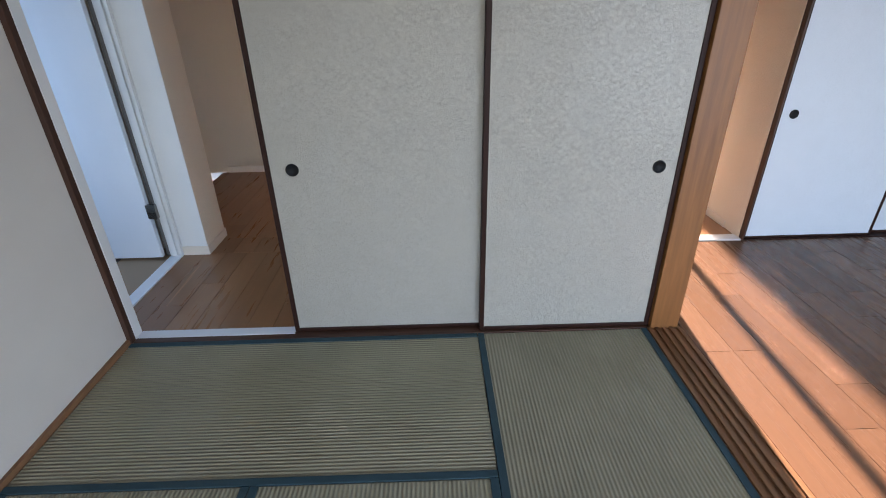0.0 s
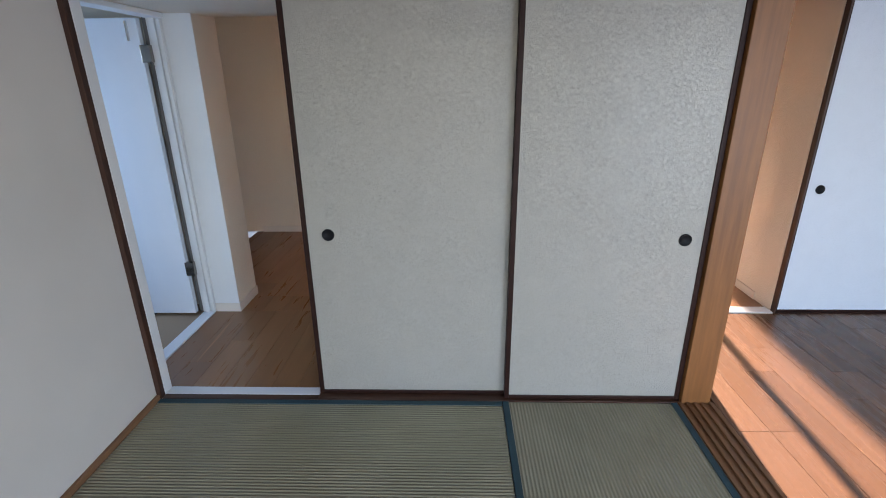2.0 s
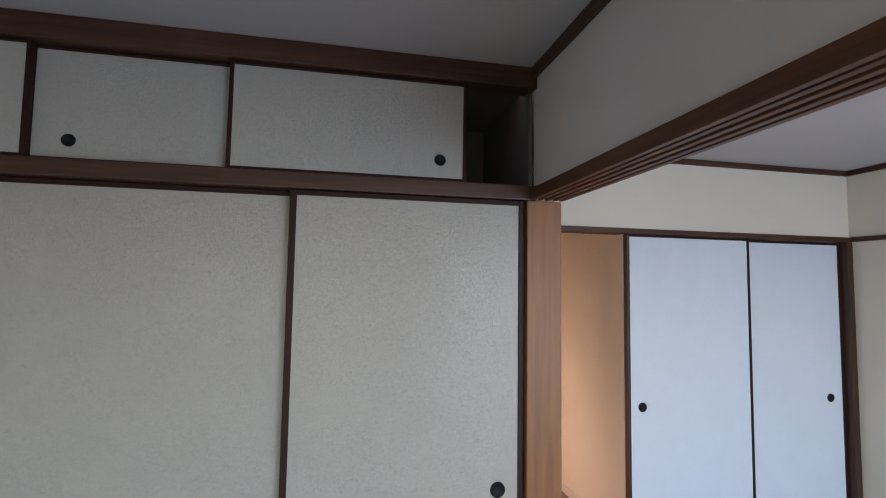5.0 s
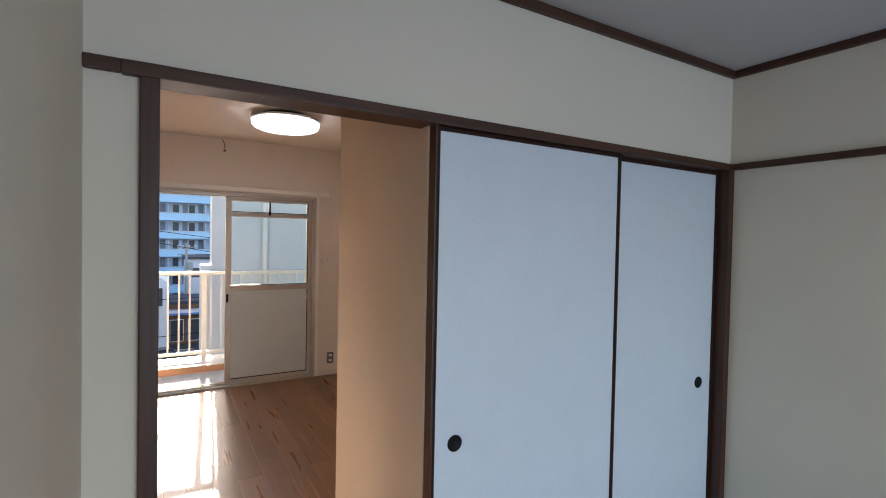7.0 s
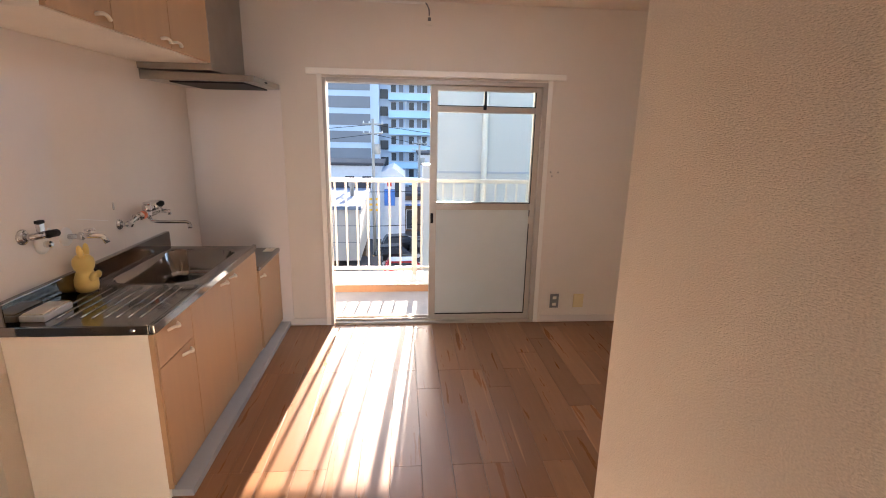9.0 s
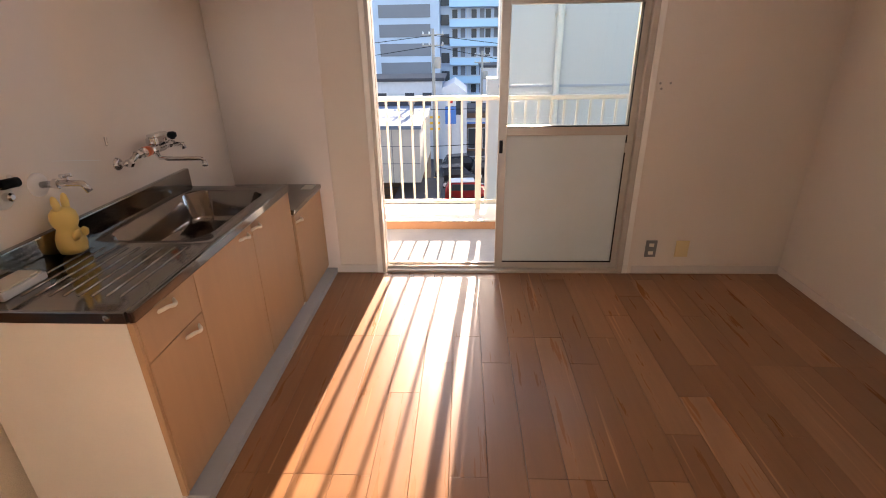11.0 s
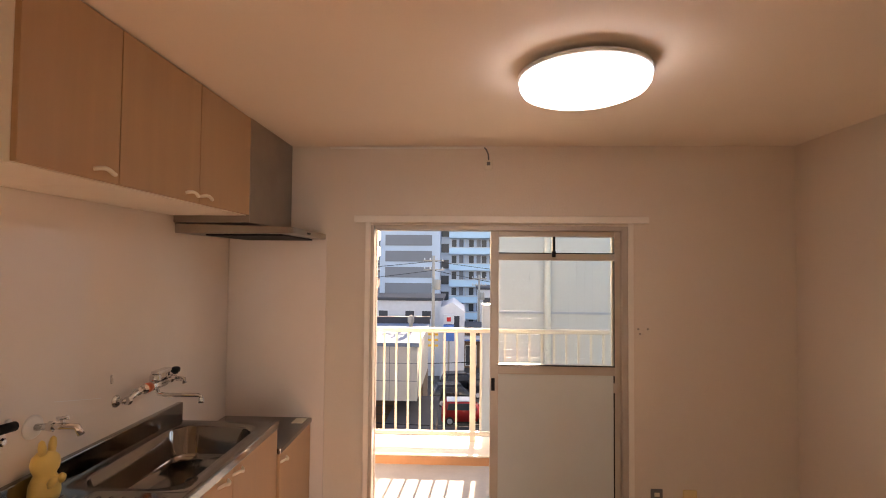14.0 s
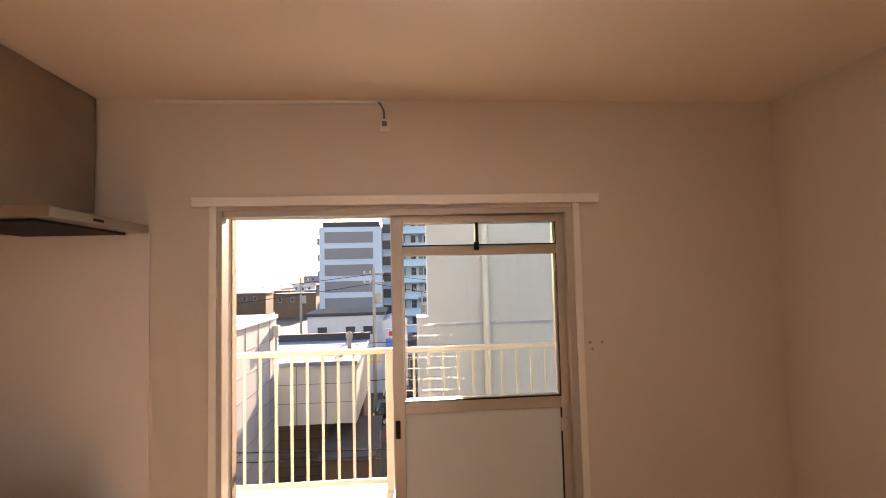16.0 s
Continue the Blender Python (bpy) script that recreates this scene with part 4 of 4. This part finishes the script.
# ---- balcony ----
BZ, YR = -0.13, 6.10
structure("balcony_floor", boxes((0.5, 8.0, YK + 0.16, 5.75, BZ - 0.2, BZ)), M_CONC, "grey concrete balcony floor in sun and shade", "balcony floor")
structure("balcony_kerb", boxes((0.5, 8.0, 5.75, 6.22, BZ - 0.2, -0.058), bevel=0.01), M_CURB, "brown painted concrete kerb of the balcony", "kerb")
structure("balcony_kerb_cap", boxes((0.5, 8.0, 5.745, 6.225, -0.0575, -0.045), bevel=0.004), M_RAIL, "pale cap on the balcony kerb", "kerb")
structure("wall_outside_pier", boxes((2.30, 2.545, YK + 0.161, YK + 0.215, BZ, 2.6)), M_STUCCO, "rough brown stucco pier outside the window", "pier")
structure("balcony_slab_above", boxes((0.5, 8.0, YK + 0.161, 5.6, 2.75, 2.9)), M_CONC, "underside of the balcony above", "balcony slab")
rl = thing("balcony_railing", (3.2, YR, -0.045), "cream painted steel balcony railing with slim bars", "railing")
under(rl, "top_rail", boxes((0.6, 7.9, YR - 0.03, YR + 0.03, 0.975, 1.015), bevel=0.008), M_RAIL)
under(rl, "bottom_rail", boxes((0.6, 7.9, YR - 0.018, YR + 0.018, 0.01, 0.045), bevel=0.005), M_RAIL)
for i in range(3):
    x = 1.235 + i * 2.0
    under(rl, "post", boxes((x - 0.028, x + 0.028, YR - 0.025, YR + 0.025, -0.045, 0.9745), bevel=0.005), M_RAIL)
for i in range(46):
    x = 1.125 + i * 0.115
    if min(abs(x - 1.235), abs(x - 3.235), abs(x - 5.235)) < 0.05:
        continue
    under(rl, "bar", boxes((x - 0.0095, x + 0.0095, YR - 0.0095, YR + 0.0095, 0.0455, 0.9745)), M_RAIL)

# ---- city outside ----
GZ = -9.6
M_ASPH = mottled("asphalt", (0.055, 0.055, 0.058), 0.2, 0.9, 30, 0.3, 0.3)
M_TILEW = mottled("white_tile_wall", (0.46, 0.46, 0.45), 0.06, 0.6, 30, 0.5, 0.1)
# white tile greyed: the near building's shade is put into the colour
M_TILEG = mottled("shade_grey_tile", (0.34, 0.36, 0.40), 0.08, 0.7, 30, 0.5, 0.1)
# blue of skylit shade is put into these facade colours
M_PALE = mottled("pale_facade_sky_tint", (0.40, 0.49, 0.62), 0.06, 0.7, 8, 0.2, 0.1)
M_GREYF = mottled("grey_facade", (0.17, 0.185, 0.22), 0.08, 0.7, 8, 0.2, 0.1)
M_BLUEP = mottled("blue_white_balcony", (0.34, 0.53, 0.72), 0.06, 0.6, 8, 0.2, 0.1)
M_ROOF = mottled("dark_roof", (0.05, 0.055, 0.07), 0.2, 0.95, 12, 0.5, 0.3)
M_ROOFB = mottled("blue_grey_roof", (0.15, 0.20, 0.28), 0.15, 0.95, 12, 0.5, 0.2)
M_BROWN = mottled("brown_wall", (0.12, 0.075, 0.05), 0.2, 0.8, 12, 0.5, 0.2)
M_WIN = plain("dark_window_glass", (0.03, 0.04, 0.055), 0.35, 0.0, 0.3)
M_RED = plain("red_car_paint", (0.45, 0.03, 0.03), 0.25)
M_BLK = plain("black_car_paint", (0.02, 0.02, 0.024), 0.2)
M_TYRE = plain("tyre_rubber", (0.02, 0.02, 0.02), 0.8)
M_POLE = mottled("concrete_pole", (0.30, 0.29, 0.27), 0.1, 0.9, 30, 1, 0.1)
M_YPOLE = plain("yellow_paint", (0.75, 0.42, 0.03), 0.5)
M_SIGNB = plain("blue_sign", (0.05, 0.16, 0.48), 0.5)
# white with the same skylight blue put into it
M_SIGNW = plain("white_sign", (0.44, 0.48, 0.55), 0.5)

structure("ground", boxes((-900, 900, 6.3, 2500, GZ - 0.5, GZ)), M_ASPH, "dark asphalt ground of the street and car park", "ground")


def house(name, x0, x1, y0, y1, z1, wall, label, roof=None, category="building"):
    t = thing(name, ((x0 + x1) / 2, (y0 + y1) / 2, GZ), label, category)
    under(t, "wall", boxes((x0, x1, y0, y1, GZ, z1)), wall)
    if roof:
        under(t, "roof", boxes((x0 - 0.25, x1 + 0.25, y0 - 0.25, y1 + 0.25, z1, z1 + 0.3), bevel=0.05), roof)
    return t


def pane_on(t, x0, x1, y, z0, z1, mat=None):
    p = under(t, "window", boxes((x0 - 0.06, x1 + 0.06, y - 0.05, y, z0 - 0.06, z1 + 0.06)), M_SIGNW)
    q = part("pane", boxes((x0, x1, y - 0.07, y - 0.0505, z0, z1)), mat or M_WIN, p)
    return q


# neighbouring wing behind the glass
nb = thing("neighbour_wing", (8.0, 12.2, GZ), "tall pale tiled wall of the neighbouring building", "building")
under(nb, "wall", boxes((4.22, 14.0, 12.0, 12.5, GZ, 9.0)), M_TILEW)
under(nb, "low_step", boxes((3.58, 3.7995, 12.0, 12.5, GZ, 0.75)), M_TILEW)
# unseen top is kept low to let the sun past into room two
under(nb, "lower_wall", boxes((3.80, 4.2195, 12.0, 12.5, GZ, 2.9)), M_TILEW)
under(nb, "drain_pipe", tube(bmesh.new(), [(4.97, 11.93, GZ), (4.97, 11.93, 8.9)], 0.07), M_RAIL, "cream drain pipe", True)
for k in range(6):
    z = 0.57 + (k - 3) * 2.75
    under(nb, "band", boxes((3.80 if z < 2.5 else 4.22, 14.0, 11.97, 11.9995, z, z + 0.05)), M_TILEG)
    if k < 5:
        under(nb, "pipe_clip", boxes((4.87, 5.07, 11.925, 11.9995, z + 1.3, z + 1.36)), M_STEELV)
fw = thing("neighbour_annex", (8.0, 24, GZ), "long pale tiled side building past the wing", "building")
under(fw, "wall", boxes((6.2, 14.0, 16, 34, GZ, 4.0)), M_TILEW)
under(fw, "coping", boxes((6.15, 14.0, 15.95, 34, 4.0, 4.12)), M_RAIL)
for k in range(5):
    under(fw, "band", boxes((6.18, 6.1995, 16, 34, GZ + 1 + k * 2.7, GZ + 1.06 + k * 2.7)), M_RAIL)
# tall block with grey bands and a wing of balconies
tb = thing("apartment_tower", (-2, 85, GZ), "tall pale apartment tower with grey bands, skylight blue put into its colour", "building")
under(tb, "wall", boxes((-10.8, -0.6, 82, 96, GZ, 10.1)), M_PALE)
under(tb, "roof", boxes((-10.2, -1.0, 82.3, 95, 10.1, 11.0)), M_ROOF)
for i in range(7):
    z = 9.3 - i * 2.71
    under(tb, "grey_band", boxes((-9.9, -2.0, 81.9, 81.995, z - 1.8, z)), M_GREYF)
    for x in (-11.3,):
        under(tb, "end_balcony", boxes((x, -10.81, 83, 86, z - 2.0, z - 0.9)), M_GREYF)
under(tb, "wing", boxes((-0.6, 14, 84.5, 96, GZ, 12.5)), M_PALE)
for i in range(9):
    z = 11.2 - i * 2.75
    b_ = under(tb, "balcony", boxes((0.9, 14, 82.6, 84.49, z - 2.3, z - 1.15), bevel=0.05), M_BLUEP)
    part("balcony_divider", boxes((3.6, 3.75, 82.55, 84.4, z - 1.14, z + 0.3), (8.6, 8.75, 82.55, 84.4, z - 1.14, z + 0.3)), M_SIGNW, b_)
    under(tb, "stair_opening", boxes((-0.5, 0.8, 84.3, 84.49, z - 2.0, z - 0.5)), M_WIN)
    for x in (1.3, 4.3, 6.5, 9.6):
        pane_on(tb, x, x + 0.8, 84.49, z - 1.1, z + 0.2)
        under(tb, "flat_door", boxes((x + 1.3, x + 2.0, 84.44, 84.4895, z - 1.14, z + 0.3)), M_GREYF)
    under(tb, "balcony_cap", boxes((0.85, 14, 82.5, 82.599, z - 1.2, z - 1.08)), M_SIGNW)
# low white house with a dark roof
wh = house("low_white_building", -6.3, 1.0, 50, 57, -2.05, M_SIGNW, "low white building with small windows and black roof", M_ROOF)
for x in (-5.3, -2.6, -0.9):
    pane_on(wh, x, x + 0.9, 50, -3.9, -3.1)
bm = bmesh.new()
vs = [bm.verts.new(p) for p in ((1.01, 48.5, GZ), (3.4, 48.5, GZ), (3.4, 48.5, -3.0), (2.2, 48.5, -2.1), (1.01, 48.5, -2.6), (1.01, 56, GZ), (3.4, 56, GZ), (3.4, 56, -3.0), (2.2, 56, -2.1), (1.01, 56, -2.6))]
for f_ in ((0, 1, 2, 3, 4), (5, 9, 8, 7, 6), (1, 6, 7, 2), (2, 7, 8, 3), (3, 8, 9, 4), (4, 9, 5, 0)):
    bm.faces.new([vs[i] for i in f_])
under(wh, "gable_wing", bm, M_SIGNW)
pane_on(wh, 1.4, 2.9, 48.5, -5.0, -3.4)
# near pale tiled building with a blue roof and an overhang
nh = house("near_tiled_building", -9.5, -2.75, 9, 25.5, -0.2, M_TILEG, "pale tiled building close to the balcony", None)
under(nh, "parapet_cap", boxes((-9.6, -2.68, 8.9, 25.6, -0.2, -0.03)), M_SIGNW, "pale parapet cap")
under(nh, "downpipe_hopper", boxes((-2.749, -2.5, 24.9, 25.2, -1.0, -0.5), bevel=0.02), M_RAIL)
under(nh, "drain_pipe", tube(bmesh.new(), [(-2.62, 25.05, GZ), (-2.62, 25.05, -1.0)], 0.07), M_RAIL, "", True)
under(nh, "wall_lamp", boxes((-2.749, -2.5, 15.6, 15.9, -2.0, -1.6), bevel=0.03), M_SIGNW)
for k in range(9):
    under(nh, "joint", boxes((-2.7495, -2.735, 9, 25.5, -1.1 - k * 0.9, -1.08 - k * 0.9)), M_GREYF)
for k in range(10):
    under(nh, "joint", boxes((-2.7495, -2.736, 10 + k * 1.6, 10.02 + k * 1.6, GZ, -0.2)), M_GREYF)
nh2 = thing("overhanging_annex", (-1.0, 30, GZ), "pale tiled annex overhanging a dark loading bay, blue roof", "building")
under(nh2, "upper_wall", boxes((-5.5, 0.85, 26.2, 34, -5.4, -2.6)), M_TILEW)
for x in (-3.4, -2.0, -0.6):
    under(nh2, "wall_joint", boxes((x, x + 0.03, 26.18, 26.1995, -5.4, -2.6)), M_GREYF)
for z in (-3.5, -4.4):
    under(nh2, "wall_joint", boxes((-5.5, 0.85, 26.18, 26.1995, z, z + 0.03)), M_GREYF)
under(nh2, "roof", boxes((-5.6, 0.95, 26.0, 34.2, -2.6, -2.4)), M_ROOFB, "blue-grey flat roof")
under(nh2, "roof_parapet", boxes((-5.6, 0.95, 34.0, 34.3, -2.4, -1.95)), M_ROOF, "dark far parapet")
under(nh2, "bay_wall", boxes((-5.5, 0.85, 30.0, 34, GZ, -5.4)), M_BROWN, "shaded brown wall under the overhang")
for k in range(8):
    z = -9.3 + k * 0.5
    under(nh2, "cladding_joint", boxes((-5.5, 0.85, 29.97, 29.9995, z, z + 0.04)), M_ROOF)
under(nh2, "shed", boxes((-0.4, 1.75, 24.0, 29.9, GZ, -6.3)), M_BROWN, "brown shed beside the overhang")
under(nh2, "shed_roof", boxes((-0.6, 1.9, 23.8, 29.95, -6.3, -6.15)), M_ROOF, "grey lean-to roof")
for x in (-3.2, -1.9):
    under(nh2, "air_conditioner", boxes((x, x + 0.8, 22.6, 23.0, GZ, GZ + 0.75), bevel=0.03), M_SIGNW, "white outdoor air-conditioner unit")
under(nh2, "roof_fan", lathe(bmesh.new(), [(0.12, 0), (0.12, 0.5), (0.2, 0.6), (0.2, 0.85), (0.06, 1.0)], Matrix.Translation((0.1, 30, -2.4)), 16), M_POLE, "", True)
sh = house("roadside_shop", 1.6, 8.5, 54, 60, -5.6, M_BROWN, "brown roadside shop with a white and blue canopy", M_ROOF)
under(sh, "canopy", boxes((1.4, 8.6, 52.6, 53.99, -6.5, -6.1), bevel=0.03), M_SIGNW, "white and blue canopy")
under(sh, "canopy_stripe", boxes((1.4, 8.6, 52.56, 52.599, -6.48, -6.32)), M_SIGNB)
for k in range(4):
    pane_on(sh, 2.0 + k * 1.6, 3.1 + k * 1.6, 54, -9.3, -7.2)
side = house("narrow_white_house", 5.3, 9.5, 62, 70, -1.5, M_SIGNW, "narrow white house behind the shop", M_ROOF)
for k in range(2):
    pane_on(side, 5.8 + k * 1.7, 6.7 + k * 1.7, 62, -3.6, -2.5)
# far streets
random.seed(5)
for i in range(46):
    x = random.uniform(-70, 60)
    y = random.uniform(110, 330)
    if -14 < x - 0 < 16 and y < 150:
        x -= 34
    wd, hh = random.uniform(6, 13), random.choice((4.5, 6, 6.5, 7, 9, 13))
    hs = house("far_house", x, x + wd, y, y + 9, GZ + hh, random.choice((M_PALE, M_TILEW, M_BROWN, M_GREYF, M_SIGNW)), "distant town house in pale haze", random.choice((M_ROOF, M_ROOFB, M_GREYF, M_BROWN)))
    hs["group"] = "distant houses"
    for k in range(3):
        pane_on(hs, x + 1 + k * wd / 3.4, x + 2 + k * wd / 3.4, y, GZ + hh - 2.2, GZ + hh - 1.0)


def utility_pole(x, y, h):
    p = thing("utility_pole", (x, y, GZ), "grey concrete utility pole with cross arms", "utility pole", "street poles")
    under(p, "shaft", lathe(bmesh.new(), [(0.17, 0), (0.12, h)], Matrix.Translation((x, y, GZ)), 12), M_POLE, "", True)
    for z in (h - 0.5, h - 1.3):
        under(p, "cross_arm", boxes((x - 0.9, x + 0.9, y - 0.06, y + 0.06, GZ + z, GZ + z + 0.1)), M_POLE)
        for k in (-0.8, -0.3, 0.3, 0.8):
            under(p, "insulator", lathe(bmesh.new(), [(0.05, 0), (0.07, 0.1), (0.03, 0.2)], Matrix.Translation((x + k, y, GZ + z + 0.1)), 8), M_SIGNW)
    under(p, "transformer", lathe(bmesh.new(), [(0.28, 0), (0.3, 0.05), (0.3, 0.8), (0.2, 0.88)], Matrix.Translation((x + 0.35, y - 0.3, GZ + h - 3.0)), 14), M_POLE, "", True)


utility_pole(0.58, 44, 12.0)
utility_pole(-8.6, 58, 11.5)
utility_pole(5.2, 60, 10.0)
wi = thing("overhead_cables", (0, 44, -1), "thin black overhead cables sagging across the street", "cables")
for (a, b, sag) in (((-30, 40, 0.2), (0.58, 44, 1.9), 0.5), ((0.58, 44, 1.9), (25, 47, 0.5), 0.6), ((-30, 41, -0.8), (0.58, 44, 1.1), 0.7), ((0.58, 44, 1.1), (25, 48, -1.2), 0.9), ((-30, 30, -3.4), (20, 36, -4.2), 1.2), ((-30, 33, -1.4), (22, 40, -2.6), 1.0), ((-14, 17, -2.6), (14, 20, -4.4), 0.5), ((-14, 17.3, -2.9), (14, 20.5, -4.8), 0.6)):
    A, B = Vector(a), Vector(b)
    pts = [A.lerp(B, k / 14) - Vector((0, 0, sag * math.sin(k / 14 * math.pi))) for k in range(15)]
    under(wi, "cable", tube(bmesh.new(), pts, 0.018 if a[1] < 25 else 0.025, 5), M_BLK)


def car(x, y, turn, paint, label, top=None):
    """A small boxy hatchback, along its own x."""
    t = thing("parked_car", (0, 0, 0), label, "car", "parked cars")
    bm = bmesh.new()
    prof = [(-1.7, 0.25), (1.68, 0.25), (1.72, 0.75), (1.6, 0.95), (1.05, 1.02), (0.55, 1.58), (-1.35, 1.62), (-1.66, 1.0)]
    L = [bm.verts.new((px, -0.72 + (0.1 if pz > 1.1 else 0), pz)) for px, pz in prof]
    R = [bm.verts.new((px, 0.72 - (0.1 if pz > 1.1 else 0), pz)) for px, pz in prof]
    bm.faces.new(L)
    bm.faces.new(R[::-1])
    for k in range(len(prof)):
        bm.faces.new((L[k], R[k], R[(k + 1) % len(prof)], L[(k + 1) % len(prof)]))
    bmesh.ops.bevel(bm, geom=list(bm.edges), offset=0.05, segments=2, affect="EDGES")
    part("body", bm, paint, t, "", True)
    part("roof", boxes((-1.3, 0.5, -0.58, 0.58, 1.6, 1.66), bevel=0.03), top or paint, t)
    for s_ in (-1, 1):
        bm = bmesh.new()
        v = [bm.verts.new((px, s_ * (0.735 - (pz - 1.0) * 0.15), pz)) for px, pz in ((-1.3, 1.05), (0.82, 1.05), (0.42, 1.48), (-1.2, 1.5))]
        bm.faces.new(v)
        r_ = bmesh.ops.extrude_face_region(bm, geom=bm.faces[:])
        for q in r_["geom"]:
            if isinstance(q, bmesh.types.BMVert):
                q.co.y -= s_ * 0.06
        part("side_window", bm, M_WIN, t)
        part("headlight", boxes((1.66, 1.74, s_ * 0.5 - 0.14, s_ * 0.5 + 0.14, 0.68, 0.84), bevel=0.02), M_SIGNW, t)
        for px in (-1.12, 1.12):
            wv = part("wheel", lathe(bmesh.new(), [(0.29, -0.09), (0.30, -0.07), (0.30, 0.07), (0.29, 0.09)], Matrix.Translation((px, s_ * 0.66, 0.29)) @ pose(0, 0, 0, 90), 20), M_TYRE, t, "", True)
            part("rim", lathe(bmesh.new(), [(0.19, -0.1), (0.19, 0.1)], Matrix.Translation((px, s_ * 0.66, 0.29)) @ pose(0, 0, 0, 90), 14), M_SIGNW, wv)
    part("windscreen", boxes((0.62, 0.66, -0.52, 0.52, 1.08, 1.46)), M_WIN, t)
    t.matrix_basis = pose(x, y, GZ, 0, 0, turn)
    return t


car(3.4, 36.0, 4, M_RED, "red boxy hatchback with a white roof, parked", M_SIGNW)
car(2.5, 40.5, 15, M_BLK, "black hatchback parked near the poles")
car(3.0, 44.5, 15, M_BLK, "black hatchback parked in the next bay")
car(5.4, 43.0, 15, M_BLK, "black hatchback parked beside the red one")
for i, (x, y) in enumerate(((1.15, 33), (1.45, 34.5), (0.9, 37))):
    p = thing("bollard", (x, y, GZ), "yellow steel bollard of the car park", "bollard", "car park bollards")
    under(p, "pole", tube(bmesh.new(), [(x, y, GZ), (x, y, GZ + 1.6)], 0.07), M_YPOLE, "", True)
for i in range(7):
    structure("parking_line", boxes((2.2 + i * 0.2, 7 + i * 0.2, 35.5 + i * 2.6, 35.65 + i * 2.6, GZ, GZ + 0.006)), M_SIGNW, "white painted parking line", "road marking")
sg = thing("street_sign", (1.9, 47, GZ), "tall shop sign with white and blue panels", "sign")
under(sg, "pole", tube(bmesh.new(), [(1.9, 47, GZ), (1.9, 47, -3.2)], 0.09), M_POLE, "", True)
under(sg, "upper_panel", boxes((1.4, 2.4, 46.8, 47.0, -4.0, -3.1), bevel=0.03), M_SIGNW)
under(sg, "red_mark", boxes((1.7, 2.1, 46.77, 46.799, -3.75, -3.35)), M_RED)
under(sg, "lower_panel", boxes((1.4, 2.4, 46.8, 47.0, -5.6, -4.05), bevel=0.03), M_SIGNB)
ob_ = thing("wall_signboard", (0.6, 45, GZ), "white hoarding with grey stripes at the car park", "sign")
under(ob_, "board", boxes((-0.6, 1.1, 44.9, 45.0, -6.4, -4.2)), M_SIGNW)
for z in (-4.8, -5.3, -5.8):
    under(ob_, "stripe", boxes((-0.5, 1.0, 44.87, 44.899, z, z + 0.2)), M_YPOLE)
under(ob_, "leg", boxes((-0.1, 0.1, 44.92, 44.99, GZ, -6.4)), M_POLE)

# ---- flooring boards, each its own piece ----


def lay(parent, x0, x1, y0, y1, mat, width, length, seed):
    """Boards along y, staggered; alike lengths share one mesh."""
    rnd = random.Random(seed)
    shapes = {}
    n = max(1, round((x1 - x0) / width))
    wd = (x1 - x0) / n
    for i in range(n):
        y = y0 - rnd.choice((0.0, 0.25, 0.5, 0.75)) * length
        while y < y1 - 0.02:
            a, b = max(y, y0), min(y + length, y1)
            if b - a > 0.02:
                key = round(b - a, 3)
                if key not in shapes:
                    shapes[key] = mesh_of("board", boxes((-wd / 2 + 0.0007, wd / 2 - 0.0007, -key / 2 + 0.0007, key / 2 - 0.0007, -0.0115, 0.0), bevel=0.0012), mat)
                ob = new("board", shapes[key])
                ob.parent = parent
                ob.location = (x0 + (i + 0.5) * wd, (a + b) / 2, 0)
            y += length


fk = tagged(new("floor_kitchen"), "glossy reddish-brown wood plank floor of the kitchen", "floor", kind="structure")
lay(fk, 1.60, XE + 0.03, 1.752, YK - 0.013, M_PLANK, 0.145, 0.91, 1)
lay(fk, 2.77, 3.491, 0.98, 1.752, M_PLANK, 0.145, 0.91, 2)
fh = tagged(new("floor_hall"), "light wood plank floor of the hall", "floor", kind="structure")
lay(fh, -0.50, 1.60, 1.136, 2.64, M_PLANK, 0.145, 0.91, 3)
lay(fh, 1.60, 2.77, 1.101, 1.752, M_PLANK, 0.145, 0.91, 4)
lay(fh, -0.15, 0.794, 0.067, 0.905, M_PLANK, 0.145, 0.91, 6)
lay(fh, 0.02, 0.83, 0.905, 1.136, M_PLANK, 0.145, 0.91, 7)
f2 = tagged(new("floor_room_two"), "glossy wood plank floor of the second room, darkened for its shade", "floor", kind="structure")
lay(f2, 2.669, XE - 0.016, -3.4, Y2 - 0.021, M_PLANK2, 0.145, 0.91, 5)
